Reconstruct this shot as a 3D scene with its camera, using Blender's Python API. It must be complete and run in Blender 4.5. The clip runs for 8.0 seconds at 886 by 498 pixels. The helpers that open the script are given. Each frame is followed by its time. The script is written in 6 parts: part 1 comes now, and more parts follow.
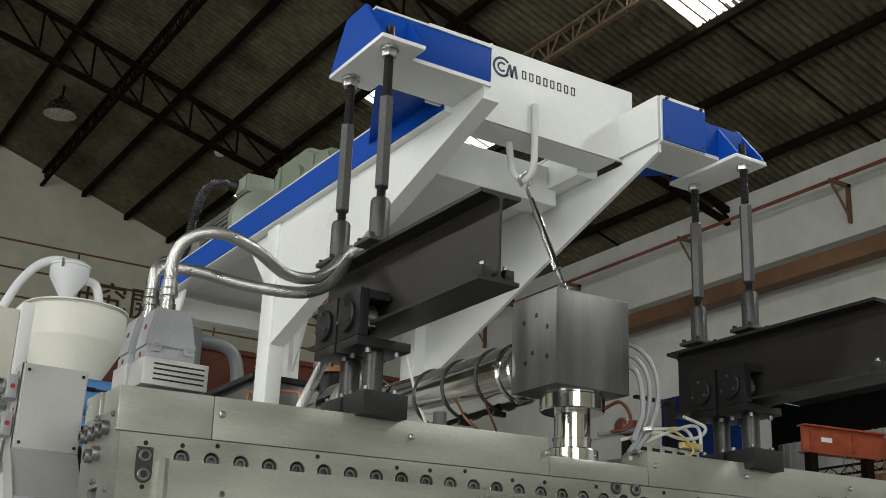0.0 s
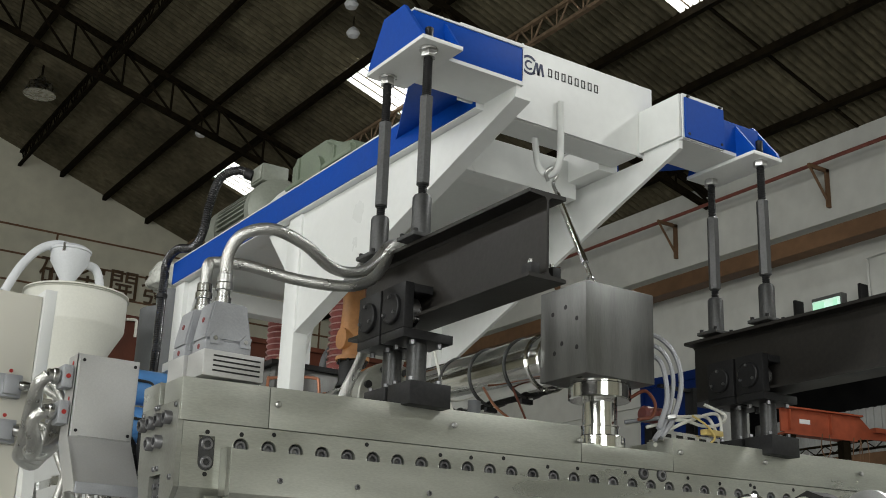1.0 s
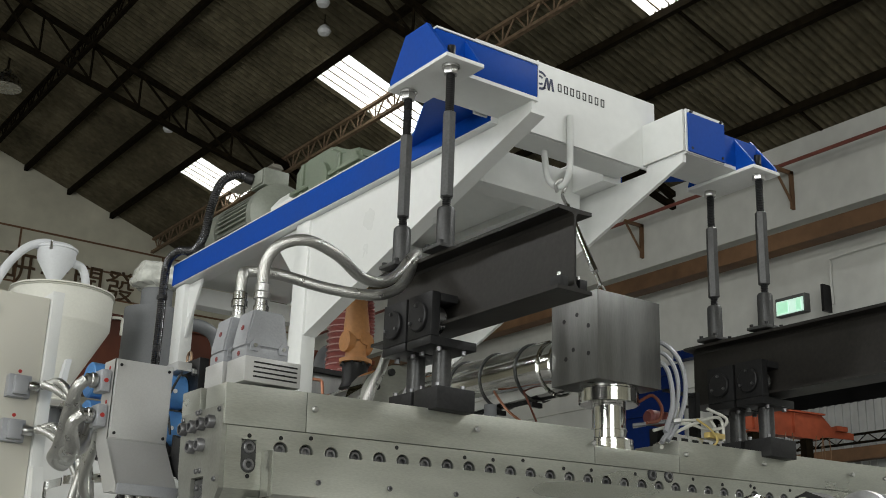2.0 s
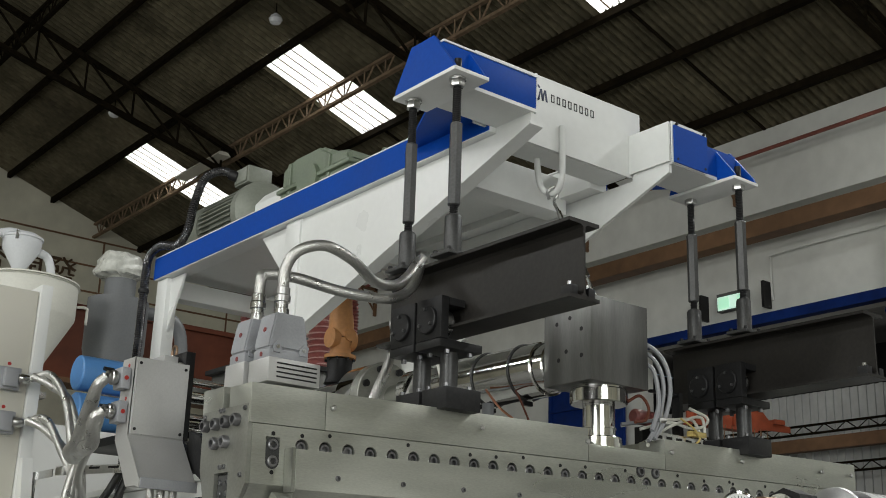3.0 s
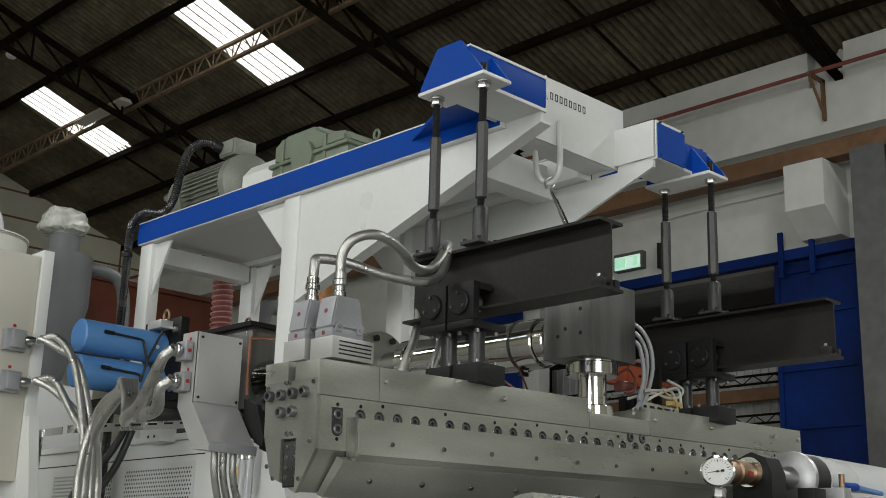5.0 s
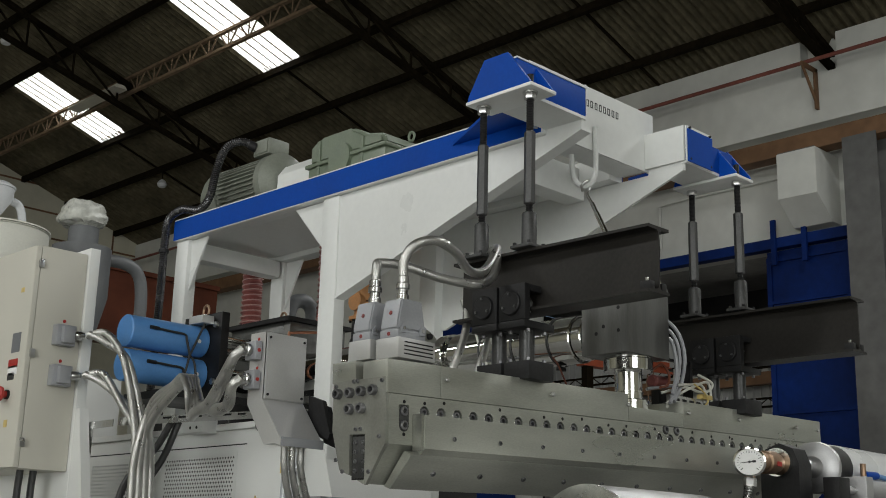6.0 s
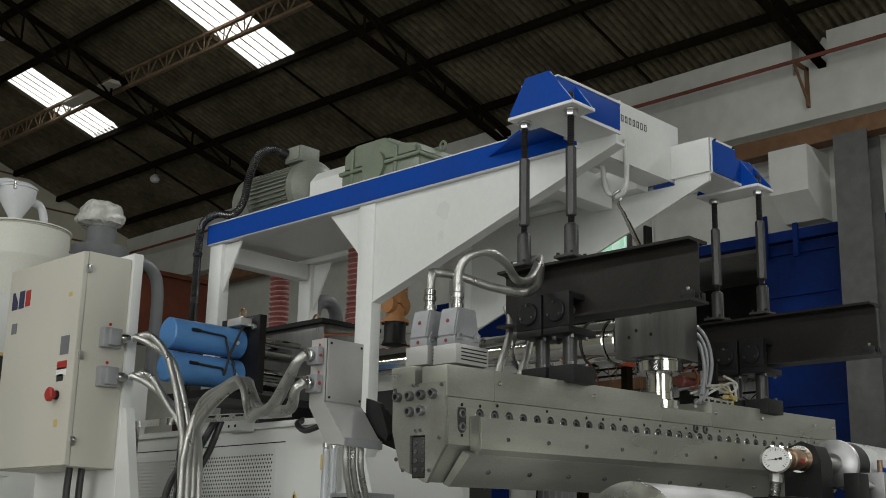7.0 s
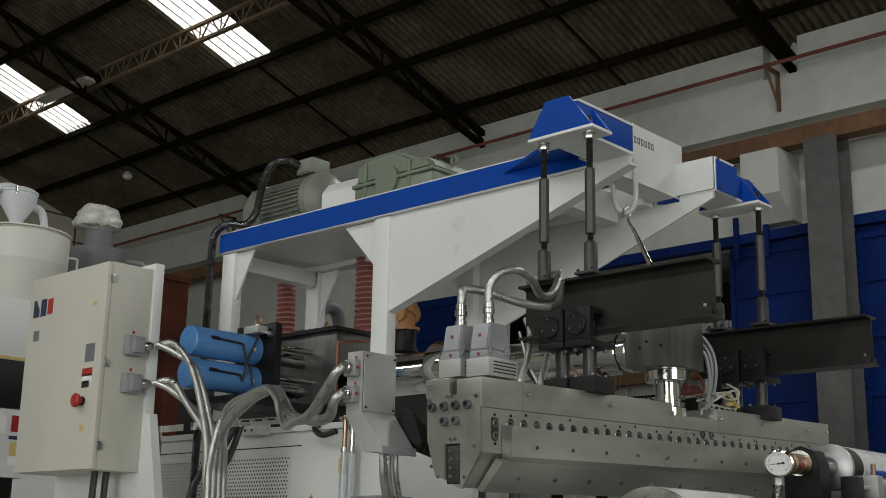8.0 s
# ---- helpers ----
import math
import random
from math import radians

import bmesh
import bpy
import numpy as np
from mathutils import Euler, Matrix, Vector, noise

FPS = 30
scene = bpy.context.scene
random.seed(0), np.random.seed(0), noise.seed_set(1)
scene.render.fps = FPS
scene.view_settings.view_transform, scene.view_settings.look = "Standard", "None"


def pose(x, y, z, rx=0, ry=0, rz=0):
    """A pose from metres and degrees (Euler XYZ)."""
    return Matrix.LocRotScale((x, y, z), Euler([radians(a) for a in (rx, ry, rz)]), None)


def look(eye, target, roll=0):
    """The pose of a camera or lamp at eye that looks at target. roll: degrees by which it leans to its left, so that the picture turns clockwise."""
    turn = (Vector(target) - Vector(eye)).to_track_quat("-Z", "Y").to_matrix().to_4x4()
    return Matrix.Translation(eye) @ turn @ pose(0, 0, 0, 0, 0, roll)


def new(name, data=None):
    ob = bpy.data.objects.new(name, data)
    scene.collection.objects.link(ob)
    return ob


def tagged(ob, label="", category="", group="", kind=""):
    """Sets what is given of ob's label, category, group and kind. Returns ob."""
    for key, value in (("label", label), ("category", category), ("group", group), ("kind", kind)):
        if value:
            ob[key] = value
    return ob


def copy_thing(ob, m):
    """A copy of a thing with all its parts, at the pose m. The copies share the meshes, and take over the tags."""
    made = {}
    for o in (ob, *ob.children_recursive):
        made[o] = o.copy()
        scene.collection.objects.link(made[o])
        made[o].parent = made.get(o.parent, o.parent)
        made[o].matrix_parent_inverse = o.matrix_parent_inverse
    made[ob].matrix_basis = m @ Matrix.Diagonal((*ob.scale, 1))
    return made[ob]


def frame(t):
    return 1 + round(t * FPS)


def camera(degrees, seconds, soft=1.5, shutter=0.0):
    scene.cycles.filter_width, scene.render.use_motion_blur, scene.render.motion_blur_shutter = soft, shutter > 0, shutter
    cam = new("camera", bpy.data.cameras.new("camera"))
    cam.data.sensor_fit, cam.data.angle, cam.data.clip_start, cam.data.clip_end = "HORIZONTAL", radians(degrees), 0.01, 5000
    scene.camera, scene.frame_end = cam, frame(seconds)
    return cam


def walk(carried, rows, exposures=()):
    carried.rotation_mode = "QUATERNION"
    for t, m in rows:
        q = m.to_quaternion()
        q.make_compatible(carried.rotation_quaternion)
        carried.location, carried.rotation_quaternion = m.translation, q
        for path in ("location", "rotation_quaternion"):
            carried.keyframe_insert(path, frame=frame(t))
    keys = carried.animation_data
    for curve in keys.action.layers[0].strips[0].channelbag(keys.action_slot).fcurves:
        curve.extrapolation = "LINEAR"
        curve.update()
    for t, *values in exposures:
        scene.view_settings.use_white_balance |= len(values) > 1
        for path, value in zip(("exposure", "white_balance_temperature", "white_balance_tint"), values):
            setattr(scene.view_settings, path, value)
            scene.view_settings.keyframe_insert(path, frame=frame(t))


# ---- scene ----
cam = camera(40.2, 8.0, soft=0.95)
PATH = [
    (0, (-0.908, -2.973, 1.163), (0.076, -1.358, 1.814), 2.3),
    (0.5, (-1.031, -2.976, 1.16), (-0.021, -1.369, 1.79), 2.2),
    (1, (-1.154, -2.98, 1.156), (-0.126, -1.381, 1.778), 2.1),
    (1.5, (-1.279, -2.991, 1.149), (-0.226, -1.408, 1.77), 2.0),
    (3, (-1.7, -3.004, 1.141), (-0.529, -1.499, 1.744), 1.9),
    (3.5, (-1.863, -3.005, 1.131), (-0.633, -1.545, 1.726), 1.9),
    (4, (-2.029, -3.0, 1.131), (-0.739, -1.586, 1.711), 1.8),
    (4.5, (-2.207, -3.0, 1.13), (-0.881, -1.606, 1.676), 1.8),
    (5, (-2.389, -2.999, 1.131), (-1.054, -1.607, 1.66), 1.7),
    (6.5, (-2.93, -2.991, 1.14), (-1.558, -1.622, 1.634), 1.4),
    (7, (-3.118, -2.993, 1.137), (-1.736, -1.633, 1.628), 1.3),
    (7.5, (-3.305, -2.989, 1.147), (-1.903, -1.648, 1.634), 1.2),
    (8, (-3.502, -2.985, 1.157), (-2.077, -1.668, 1.641), 1.1),
]
walk(cam, [(t, look(eye, target, roll)) for t, eye, target, roll in PATH],
     exposures=[(0, -0.50), (1.5, -0.55), (3.5, -0.72), (5, -0.85), (8, -1.17)])

# ---- light ----
world = bpy.data.worlds.new("sky")
scene.world = world
world.use_nodes = True
sky = world.node_tree.nodes.new("ShaderNodeTexSky")
sky.sky_type, sky.sun_disc = "NISHITA", False
sky.sun_elevation, sky.sun_rotation = radians(50), radians(200)
world.node_tree.links.new(sky.outputs[0], world.node_tree.nodes["Background"].inputs[0])
world.node_tree.nodes["Background"].inputs[1].default_value = 0.12


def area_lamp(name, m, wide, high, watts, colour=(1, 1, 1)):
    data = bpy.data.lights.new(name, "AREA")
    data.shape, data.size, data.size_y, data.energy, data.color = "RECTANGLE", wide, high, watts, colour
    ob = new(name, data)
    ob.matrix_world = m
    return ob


# daylight lamps: roof lights assumed behind and beside the camera, south gate added
for k, (lx, ly) in enumerate(((12.1, 2.5), (12.1, -5.8), (12.1, -14.1), (-14.1, -14.1), (-14.1, -5.8), (-14.1, 2.5), (-14.1, 10.8), (-14.1, 19.1))):
    lz = 11.3 + 0.32 * (18 - abs(lx + 1) + 1) - 0.85
    area_lamp("skylight_daylight", look((lx, ly, lz), (lx * 0.7, ly, 0)), 3.2, 1.5, 800, (0.99, 1.0, 0.985))
# fill lamp in an unseen opening, added to light the front faces
area_lamp("south_fill_lamp", look((-9, -24.7, 4.2), (-6, 0, 2.6)), 11.0, 7.5, 2300, (0.985, 1.0, 0.98))

# fill lamp in an unseen west opening, added to brighten west-facing parts
area_lamp("west_fill_lamp", look((-19.7, -7, 3.2), (0, 0, 2.6)), 9.0, 6.0, 2400, (0.99, 1.0, 0.98))

# ---- materials ----


def mat(name, colour, rough=0.5, metal=0.0, grain=40.0, vary=0.12, stain=1.5, stain_amount=0.15, bump=0.05, stretch=(1, 1, 1), rough_vary=0.12, object_vary=0.0, coat=0.0, dist=0.004, spec=0.5):
    """Paint, metal or stone with fine grain, large stains and a fine relief, all in metres."""
    m = bpy.data.materials.new(name)
    m.use_nodes = True
    nt = m.node_tree
    n, l = nt.nodes, nt.links
    b = n["Principled BSDF"]
    geo = n.new("ShaderNodeTexCoord")
    mp = n.new("ShaderNodeMapping")
    mp.inputs["Scale"].default_value = stretch
    l.new(geo.outputs["Object"], mp.inputs["Vector"])
    fine = n.new("ShaderNodeTexNoise")
    fine.inputs["Scale"].default_value, fine.inputs["Detail"].default_value = grain, 5
    big = n.new("ShaderNodeTexNoise")
    big.inputs["Scale"].default_value, big.inputs["Detail"].default_value = stain, 6
    l.new(mp.outputs[0], fine.inputs["Vector"])
    l.new(mp.outputs[0], big.inputs["Vector"])

    def ramp(source, low, high):
        r = n.new("ShaderNodeMapRange")
        r.inputs["From Min"].default_value, r.inputs["From Max"].default_value = 0.3, 0.7
        r.inputs["To Min"].default_value, r.inputs["To Max"].default_value = low, high
        l.new(source, r.inputs["Value"])
        return r.outputs[0]

    def times(a, c):
        k = n.new("ShaderNodeMath")
        k.operation = "MULTIPLY"
        l.new(a, k.inputs[0])
        l.new(c, k.inputs[1])
        return k.outputs[0]

    value = times(ramp(fine.outputs[0], 1 - vary, 1 + vary), ramp(big.outputs[0], 1 - stain_amount, 1 + stain_amount * 0.6))
    if object_vary:
        info = n.new("ShaderNodeObjectInfo")
        r = n.new("ShaderNodeMapRange")
        r.inputs["To Min"].default_value, r.inputs["To Max"].default_value = 1 - object_vary, 1 + object_vary
        l.new(info.outputs["Random"], r.inputs["Value"])
        value = times(value, r.outputs[0])
    mix = n.new("ShaderNodeVectorMath")
    mix.operation = "SCALE"
    mix.inputs[0].default_value = colour[:3]
    l.new(value, mix.inputs["Scale"])
    l.new(mix.outputs[0], b.inputs["Base Color"])
    l.new(ramp(big.outputs[0], rough - rough_vary, min(1, rough + rough_vary)), b.inputs["Roughness"])
    b.inputs["Metallic"].default_value = metal
    b.inputs["Coat Weight"].default_value = coat
    b.inputs["Specular IOR Level"].default_value = spec
    if bump:
        bp = n.new("ShaderNodeBump")
        bp.inputs["Strength"].default_value, bp.inputs["Distance"].default_value = bump, dist
        l.new(fine.outputs[0], bp.inputs["Height"])
        l.new(bp.outputs[0], b.inputs["Normal"])
    return m


def glow(name, colour, strength):
    m = bpy.data.materials.new(name)
    m.use_nodes = True
    b = m.node_tree.nodes["Principled BSDF"]
    b.inputs["Base Color"].default_value = (*colour, 1)
    b.inputs["Emission Color"].default_value = (*colour, 1)
    b.inputs["Emission Strength"].default_value = strength
    return m


def film(name, colour, rough, transmission, alpha=1.0):
    m = bpy.data.materials.new(name)
    m.use_nodes = True
    b = m.node_tree.nodes["Principled BSDF"]
    b.inputs["Base Color"].default_value = (*colour, 1)
    b.inputs["Roughness"].default_value = rough
    b.inputs["Transmission Weight"].default_value = transmission
    b.inputs["Alpha"].default_value = alpha
    return m


def braided(name, colour):
    """Woven steel sleeve: two crossing families of strands round and along the hose."""
    m = mat(name, colour, 0.36, 0.92, 300, 0.10, 20, 0.12, 0.0)
    n, l = m.node_tree.nodes, m.node_tree.links
    b = n["Principled BSDF"]
    uv = n.new("ShaderNodeUVMap")
    waves = []
    for turn in (1, -1):
        dot = n.new("ShaderNodeVectorMath")
        dot.operation = "DOT_PRODUCT"
        dot.inputs[1].default_value = (2 * math.pi * 12 * turn, 2 * math.pi / 0.022, 0)
        l.new(uv.outputs[0], dot.inputs[0])
        s = n.new("ShaderNodeMath")
        s.operation = "SINE"
        l.new(dot.outputs["Value"], s.inputs[0])
        waves.append(s)
    top = n.new("ShaderNodeMath")
    top.operation = "MAXIMUM"
    l.new(waves[0].outputs[0], top.inputs[0])
    l.new(waves[1].outputs[0], top.inputs[1])
    bp = n.new("ShaderNodeBump")
    bp.inputs["Strength"].default_value, bp.inputs["Distance"].default_value = 0.3, 0.0012
    l.new(top.outputs[0], bp.inputs["Height"])
    l.new(bp.outputs[0], b.inputs["Normal"])
    return m


WHITE = mat("white_paint", (0.73, 0.745, 0.725), 0.36, 0, 30, 0.02, 1.2, 0.06, 0.02)
BLUE = mat("blue_paint", (0.003, 0.060, 0.36), 0.5, 0, 60, 0.06, 2.0, 0.12, 0.06, spec=0.12)
DIE = mat("ground_steel", (0.435, 0.445, 0.395), 0.38, 0.75, 220, 0.07, 3.6, 0.30, 0.06, (0.35, 1, 1.6), rough_vary=0.16)
DIEDARK = mat("tool_steel", (0.33, 0.335, 0.30), 0.42, 0.75, 120, 0.06, 4.0, 0.25, 0.05, (0.4, 1, 1))
BLOCK = mat("milled_steel", (0.155, 0.157, 0.15), 0.36, 0.75, 140, 0.08, 5.0, 0.3, 0.04, (3, 3, 0.25))
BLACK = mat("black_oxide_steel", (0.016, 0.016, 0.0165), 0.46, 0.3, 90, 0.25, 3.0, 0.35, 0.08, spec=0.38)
HBEAM = mat("dark_painted_steel", (0.023, 0.021, 0.0185), 0.47, 0.1, 70, 0.2, 2.0, 0.45, 0.08, spec=0.3)
RODMAT = mat("grey_phosphated_steel", (0.065, 0.066, 0.065), 0.45, 0.5, 120, 0.18, 5.0, 0.25, 0.06)
CHROME = mat("polished_chrome", (0.60, 0.60, 0.575), 0.10, 1.0, 20, 0.04, 6.0, 0.15, 0.04, rough_vary=0.06)
ZINC = mat("zinc_plated_steel", (0.55, 0.55, 0.54), 0.28, 1.0, 60, 0.06, 8.0, 0.1, 0.04)
SOCKET = mat("bolt_head_steel", (0.20, 0.20, 0.205), 0.36, 0.8, 150, 0.15, 8.0, 0.2, 0.05, object_vary=0.3)
# near-black stand-in for the shade inside bores, slots and gaps
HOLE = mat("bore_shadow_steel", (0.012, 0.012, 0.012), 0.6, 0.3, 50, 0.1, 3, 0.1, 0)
HOOD = mat("cast_grey_hood", (0.33, 0.34, 0.355), 0.42, 0.3, 200, 0.06, 8.0, 0.1, 0.10)
BRAID = braided("braided_steel_conduit", (0.50, 0.50, 0.475))
CREAM = mat("cream_painted_wall", (0.60, 0.585, 0.475), 0.85, 0, 3.0, 0.05, 0.35, 0.25, 0.1, spec=0.2)
LEDGE = mat("white_painted_concrete", (0.60, 0.61, 0.575), 0.85, 0, 3.0, 0.05, 0.3, 0.2, 0.1, spec=0.2)
CONCRETE = mat("grey_concrete", (0.31, 0.305, 0.29), 0.7, 0, 6.0, 0.12, 0.5, 0.25, 0.15)
ROOF = mat("fibre_cement_sheet", (0.116, 0.102, 0.066), 0.95, 0, 5.0, 0.25, 0.6, 0.4, 0.1, spec=0.05)
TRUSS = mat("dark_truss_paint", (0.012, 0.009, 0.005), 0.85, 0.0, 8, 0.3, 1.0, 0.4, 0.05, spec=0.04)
# pale tone paints the skylights' light onto the lattice bars
PALETRUSS = mat("skylit_lattice_steel", (0.22, 0.155, 0.10), 0.8, 0.1, 8, 0.2, 1.0, 0.3, 0.05, spec=0.2)
BROWN = mat("brown_runway_paint", (0.17, 0.095, 0.05), 0.65, 0.0, 5, 0.15, 0.6, 0.3, 0.05, spec=0.3)
RUST = mat("red_oxide_paint", (0.115, 0.034, 0.017), 0.65, 0.0, 1.5, 0.3, 0.4, 0.5, 0.05, spec=0.3)
ORANGE_CRANE = mat("orange_crane_paint", (0.34, 0.075, 0.032), 0.55, 0.1, 6, 0.15, 1.0, 0.35, 0.05)
PIPE_RED = mat("red_brown_pipe_paint", (0.20, 0.062, 0.045), 0.55, 0.1, 8, 0.1, 1.0, 0.25, 0.05)
STEELCOL = mat("grey_column_paint", (0.125, 0.125, 0.122), 0.6, 0.1, 5, 0.12, 0.8, 0.3, 0.05, spec=0.25)
DOORBLUE = mat("dark_blue_door_paint", (0.003, 0.020, 0.125), 0.5, 0.0, 6, 0.14, 0.8, 0.45, 0.05, spec=0.15)
CLAD = mat("pale_wall_cladding", (0.50, 0.51, 0.50), 0.6, 0.2, 5, 0.06, 0.8, 0.25, 0.05)
MOTORGREEN = mat("grey_green_machine_paint", (0.20, 0.215, 0.18), 0.42, 0.1, 80, 0.08, 4.0, 0.2, 0.08)
GEARGREEN = mat("sage_green_gearbox_paint", (0.155, 0.19, 0.135), 0.40, 0.1, 80, 0.08, 6.0, 0.22, 0.08)
CABINET = mat("beige_cabinet_powder_coat", (0.54, 0.525, 0.455), 0.5, 0, 300, 0.03, 1.5, 0.06, 0.12)
MACHWHITE = mat("pale_machine_panel_paint", (0.71, 0.72, 0.695), 0.42, 0, 200, 0.03, 1.5, 0.07, 0.06)
GREYBOX = mat("pale_grey_box_paint", (0.52, 0.52, 0.505), 0.40, 0.5, 220, 0.04, 2.5, 0.14, 0.06)
SKYBLUE = mat("light_blue_cylinder_paint", (0.10, 0.27, 0.58), 0.42, 0, 80, 0.04, 3.0, 0.1, 0.04)
REDHOSE = mat("red_spiral_hose", (0.30, 0.095, 0.085), 0.42, 0, 60, 0.1, 4.0, 0.15, 0.05)
HOSEWIRE = mat("pale_hose_spiral", (0.55, 0.35, 0.32), 0.5, 0, 60, 0.1, 4, 0.1, 0.05)
ORANGE = mat("orange_cast_paint", (0.50, 0.235, 0.085), 0.5, 0, 60, 0.08, 8.0, 0.25, 0.06)
CONDUIT = mat("glossy_steel_conduit", (0.10, 0.10, 0.105), 0.22, 0.8, 80, 0.1, 12.0, 0.3, 0.05)
RUBBER = mat("black_rubber", (0.018, 0.018, 0.018), 0.42, 0, 80, 0.1, 6.0, 0.15, 0.05)
GREYPLASTIC = mat("grey_pvc", (0.15, 0.158, 0.165), 0.5, 0, 60, 0.05, 3.0, 0.12, 0.04)
HOPPERMAT = mat("ivory_hopper_paint", (0.70, 0.70, 0.63), 0.40, 0, 60, 0.03, 1.6, 0.08, 0.03)
LOADER = mat("milky_plastic", (0.66, 0.68, 0.70), 0.40, 0, 60, 0.03, 3.0, 0.06, 0.03)
BAG = mat("dusty_plastic_bag", (0.62, 0.63, 0.58), 0.28, 0, 30, 0.1, 9.0, 0.2, 0.3)
RED = mat("red_plastic", (0.36, 0.022, 0.016), 0.45, 0, 60, 0.05, 6, 0.1, 0.03)
MARKRED = mat("dull_red_mark", (0.20, 0.035, 0.032), 0.6, 0, 300, 0.3, 40, 0.2, 0)
NAVY = mat("navy_print", (0.02, 0.028, 0.075), 0.5, 0, 60, 0.05, 6, 0.05, 0)
YELLOW = mat("yellow_plastic", (0.60, 0.46, 0.16), 0.45, 0, 60, 0.06, 6, 0.12, 0.03)
PALEWIRE = mat("pale_wire_sleeve", (0.62, 0.62, 0.56), 0.5, 0, 60, 0.08, 8, 0.12, 0.05)
COPPER = mat("copper_tube", (0.34, 0.15, 0.09), 0.42, 0.9, 60, 0.08, 8, 0.2, 0.03)
BRASS = mat("dull_bronze_fitting", (0.40, 0.27, 0.18), 0.40, 0.9, 60, 0.1, 12, 0.2, 0.04)
ROLLMAT = mat("satin_aluminium", (0.46, 0.46, 0.46), 0.42, 0.9, 160, 0.05, 5, 0.12, 0.03)
ROLLWHITE = mat("white_roll_cover", (0.76, 0.77, 0.76), 0.35, 0, 80, 0.03, 3, 0.06, 0.02)
DIAL = mat("white_dial_print", (0.80, 0.80, 0.78), 0.5, 0, 80, 0.02, 5, 0.03, 0)
INK = mat("black_print", (0.02, 0.02, 0.02), 0.5, 0, 60, 0.05, 6, 0.05, 0)
LETTER = mat("brown_sign_letter", (0.085, 0.050, 0.022), 0.5, 0.2, 20, 0.1, 3, 0.2, 0.05)
GLASS = film("gauge_glass", (1, 1, 1), 0.02, 1.0)
CLEARTUBE = film("clear_hose", (0.75, 0.78, 0.80), 0.2, 0.6)
SKYLIGHT = glow("translucent_roof_sheet", (1.0, 1.0, 0.97), 2.6)
LAMPGLOW = glow("lamp_glow", (1.0, 0.98, 0.92), 18.0)
TUBEGLOW = mat("dusty_lamp_tube", (0.62, 0.60, 0.52), 0.5, 0, 30, 0.05, 3, 0.1, 0.02)
EXITGREEN = glow("exit_sign_green", (0.50, 0.95, 0.66), 0.8)
EXITWHITE = glow("exit_sign_white", (0.70, 1.0, 0.85), 0.8)

# ---- building blocks ----


def box(bm, x0, x1, y0, y1, z0, z1, bevel=0.0):
    m = Matrix.Translation(((x0 + x1) / 2, (y0 + y1) / 2, (z0 + z1) / 2)) @ Matrix.Diagonal((x1 - x0, y1 - y0, z1 - z0, 1))
    made = bmesh.ops.create_cube(bm, size=1, matrix=m)["verts"]
    if bevel:
        edges = list({e for v in made for e in v.link_edges})
        bmesh.ops.bevel(bm, geom=edges, offset=bevel, segments=2, profile=0.6, affect="EDGES", clamp_overlap=True)
    return bm


def cyl(bm, p0, p1, r, seg=24, r2=None):
    p0, p1 = Vector(p0), Vector(p1)
    way = p1 - p0
    m = Matrix.Translation((p0 + p1) / 2) @ way.to_track_quat("Z", "Y").to_matrix().to_4x4()
    bmesh.ops.create_cone(bm, cap_ends=True, segments=seg, radius1=r, radius2=r if r2 is None else r2, depth=way.length, matrix=m)
    return bm


def lathe(bm, axis0, axis1, profile, seg=32, caps=(True, True)):
    """Turns profile rows (distance along the axis, radius) round the axis from axis0 towards axis1."""
    axis0 = Vector(axis0)
    way = (Vector(axis1) - axis0).normalized()
    q = way.to_track_quat("Z", "Y")
    u, v = q @ Vector((1, 0, 0)), q @ Vector((0, 1, 0))
    rings = []
    for d, r in profile:
        rings.append([bm.verts.new(axis0 + way * d + (u * math.cos(a) + v * math.sin(a)) * max(r, 1e-4)) for a in (2 * math.pi * k / seg for k in range(seg))])
    for a, b in zip(rings, rings[1:]):
        for k in range(seg):
            bm.faces.new((a[k], a[(k + 1) % seg], b[(k + 1) % seg], b[k]))
    if caps[0]:
        bm.faces.new(rings[0][::-1])
    if caps[1]:
        bm.faces.new(rings[-1])
    return bm


def prism(bm, points, axis, a, b):
    """A solid from a flat outline. axis x: points are (y, z); y: (x, z); z: (x, y)."""
    def place(p, c):
        return {"x": (c, p[0], p[1]), "y": (p[0], c, p[1]), "z": (p[0], p[1], c)}[axis]
    lo = [bm.verts.new(place(p, a)) for p in points]
    hi = [bm.verts.new(place(p, b)) for p in points]
    n = len(points)
    bm.faces.new(lo)
    bm.faces.new(hi)
    for k in range(n):
        bm.faces.new((lo[k], lo[(k + 1) % n], hi[(k + 1) % n], hi[k]))
    bmesh.ops.recalc_face_normals(bm, faces=bm.faces[:])
    return bm


def smooth_path(points, steps=10):
    """A Catmull-Rom curve through the points."""
    p = [Vector(q) for q in points]
    p = [p[0] * 2 - p[1], *p, p[-1] * 2 - p[-2]]
    out = []
    for k in range(1, len(p) - 2):
        for s in range(steps):
            t = s / steps
            out.append(0.5 * (2 * p[k] + (p[k + 1] - p[k - 1]) * t + (2 * p[k - 1] - 5 * p[k] + 4 * p[k + 1] - p[k + 2]) * t * t + (3 * p[k] - p[k - 1] - 3 * p[k + 1] + p[k + 2]) * t ** 3))
    return out + [p[-2]]


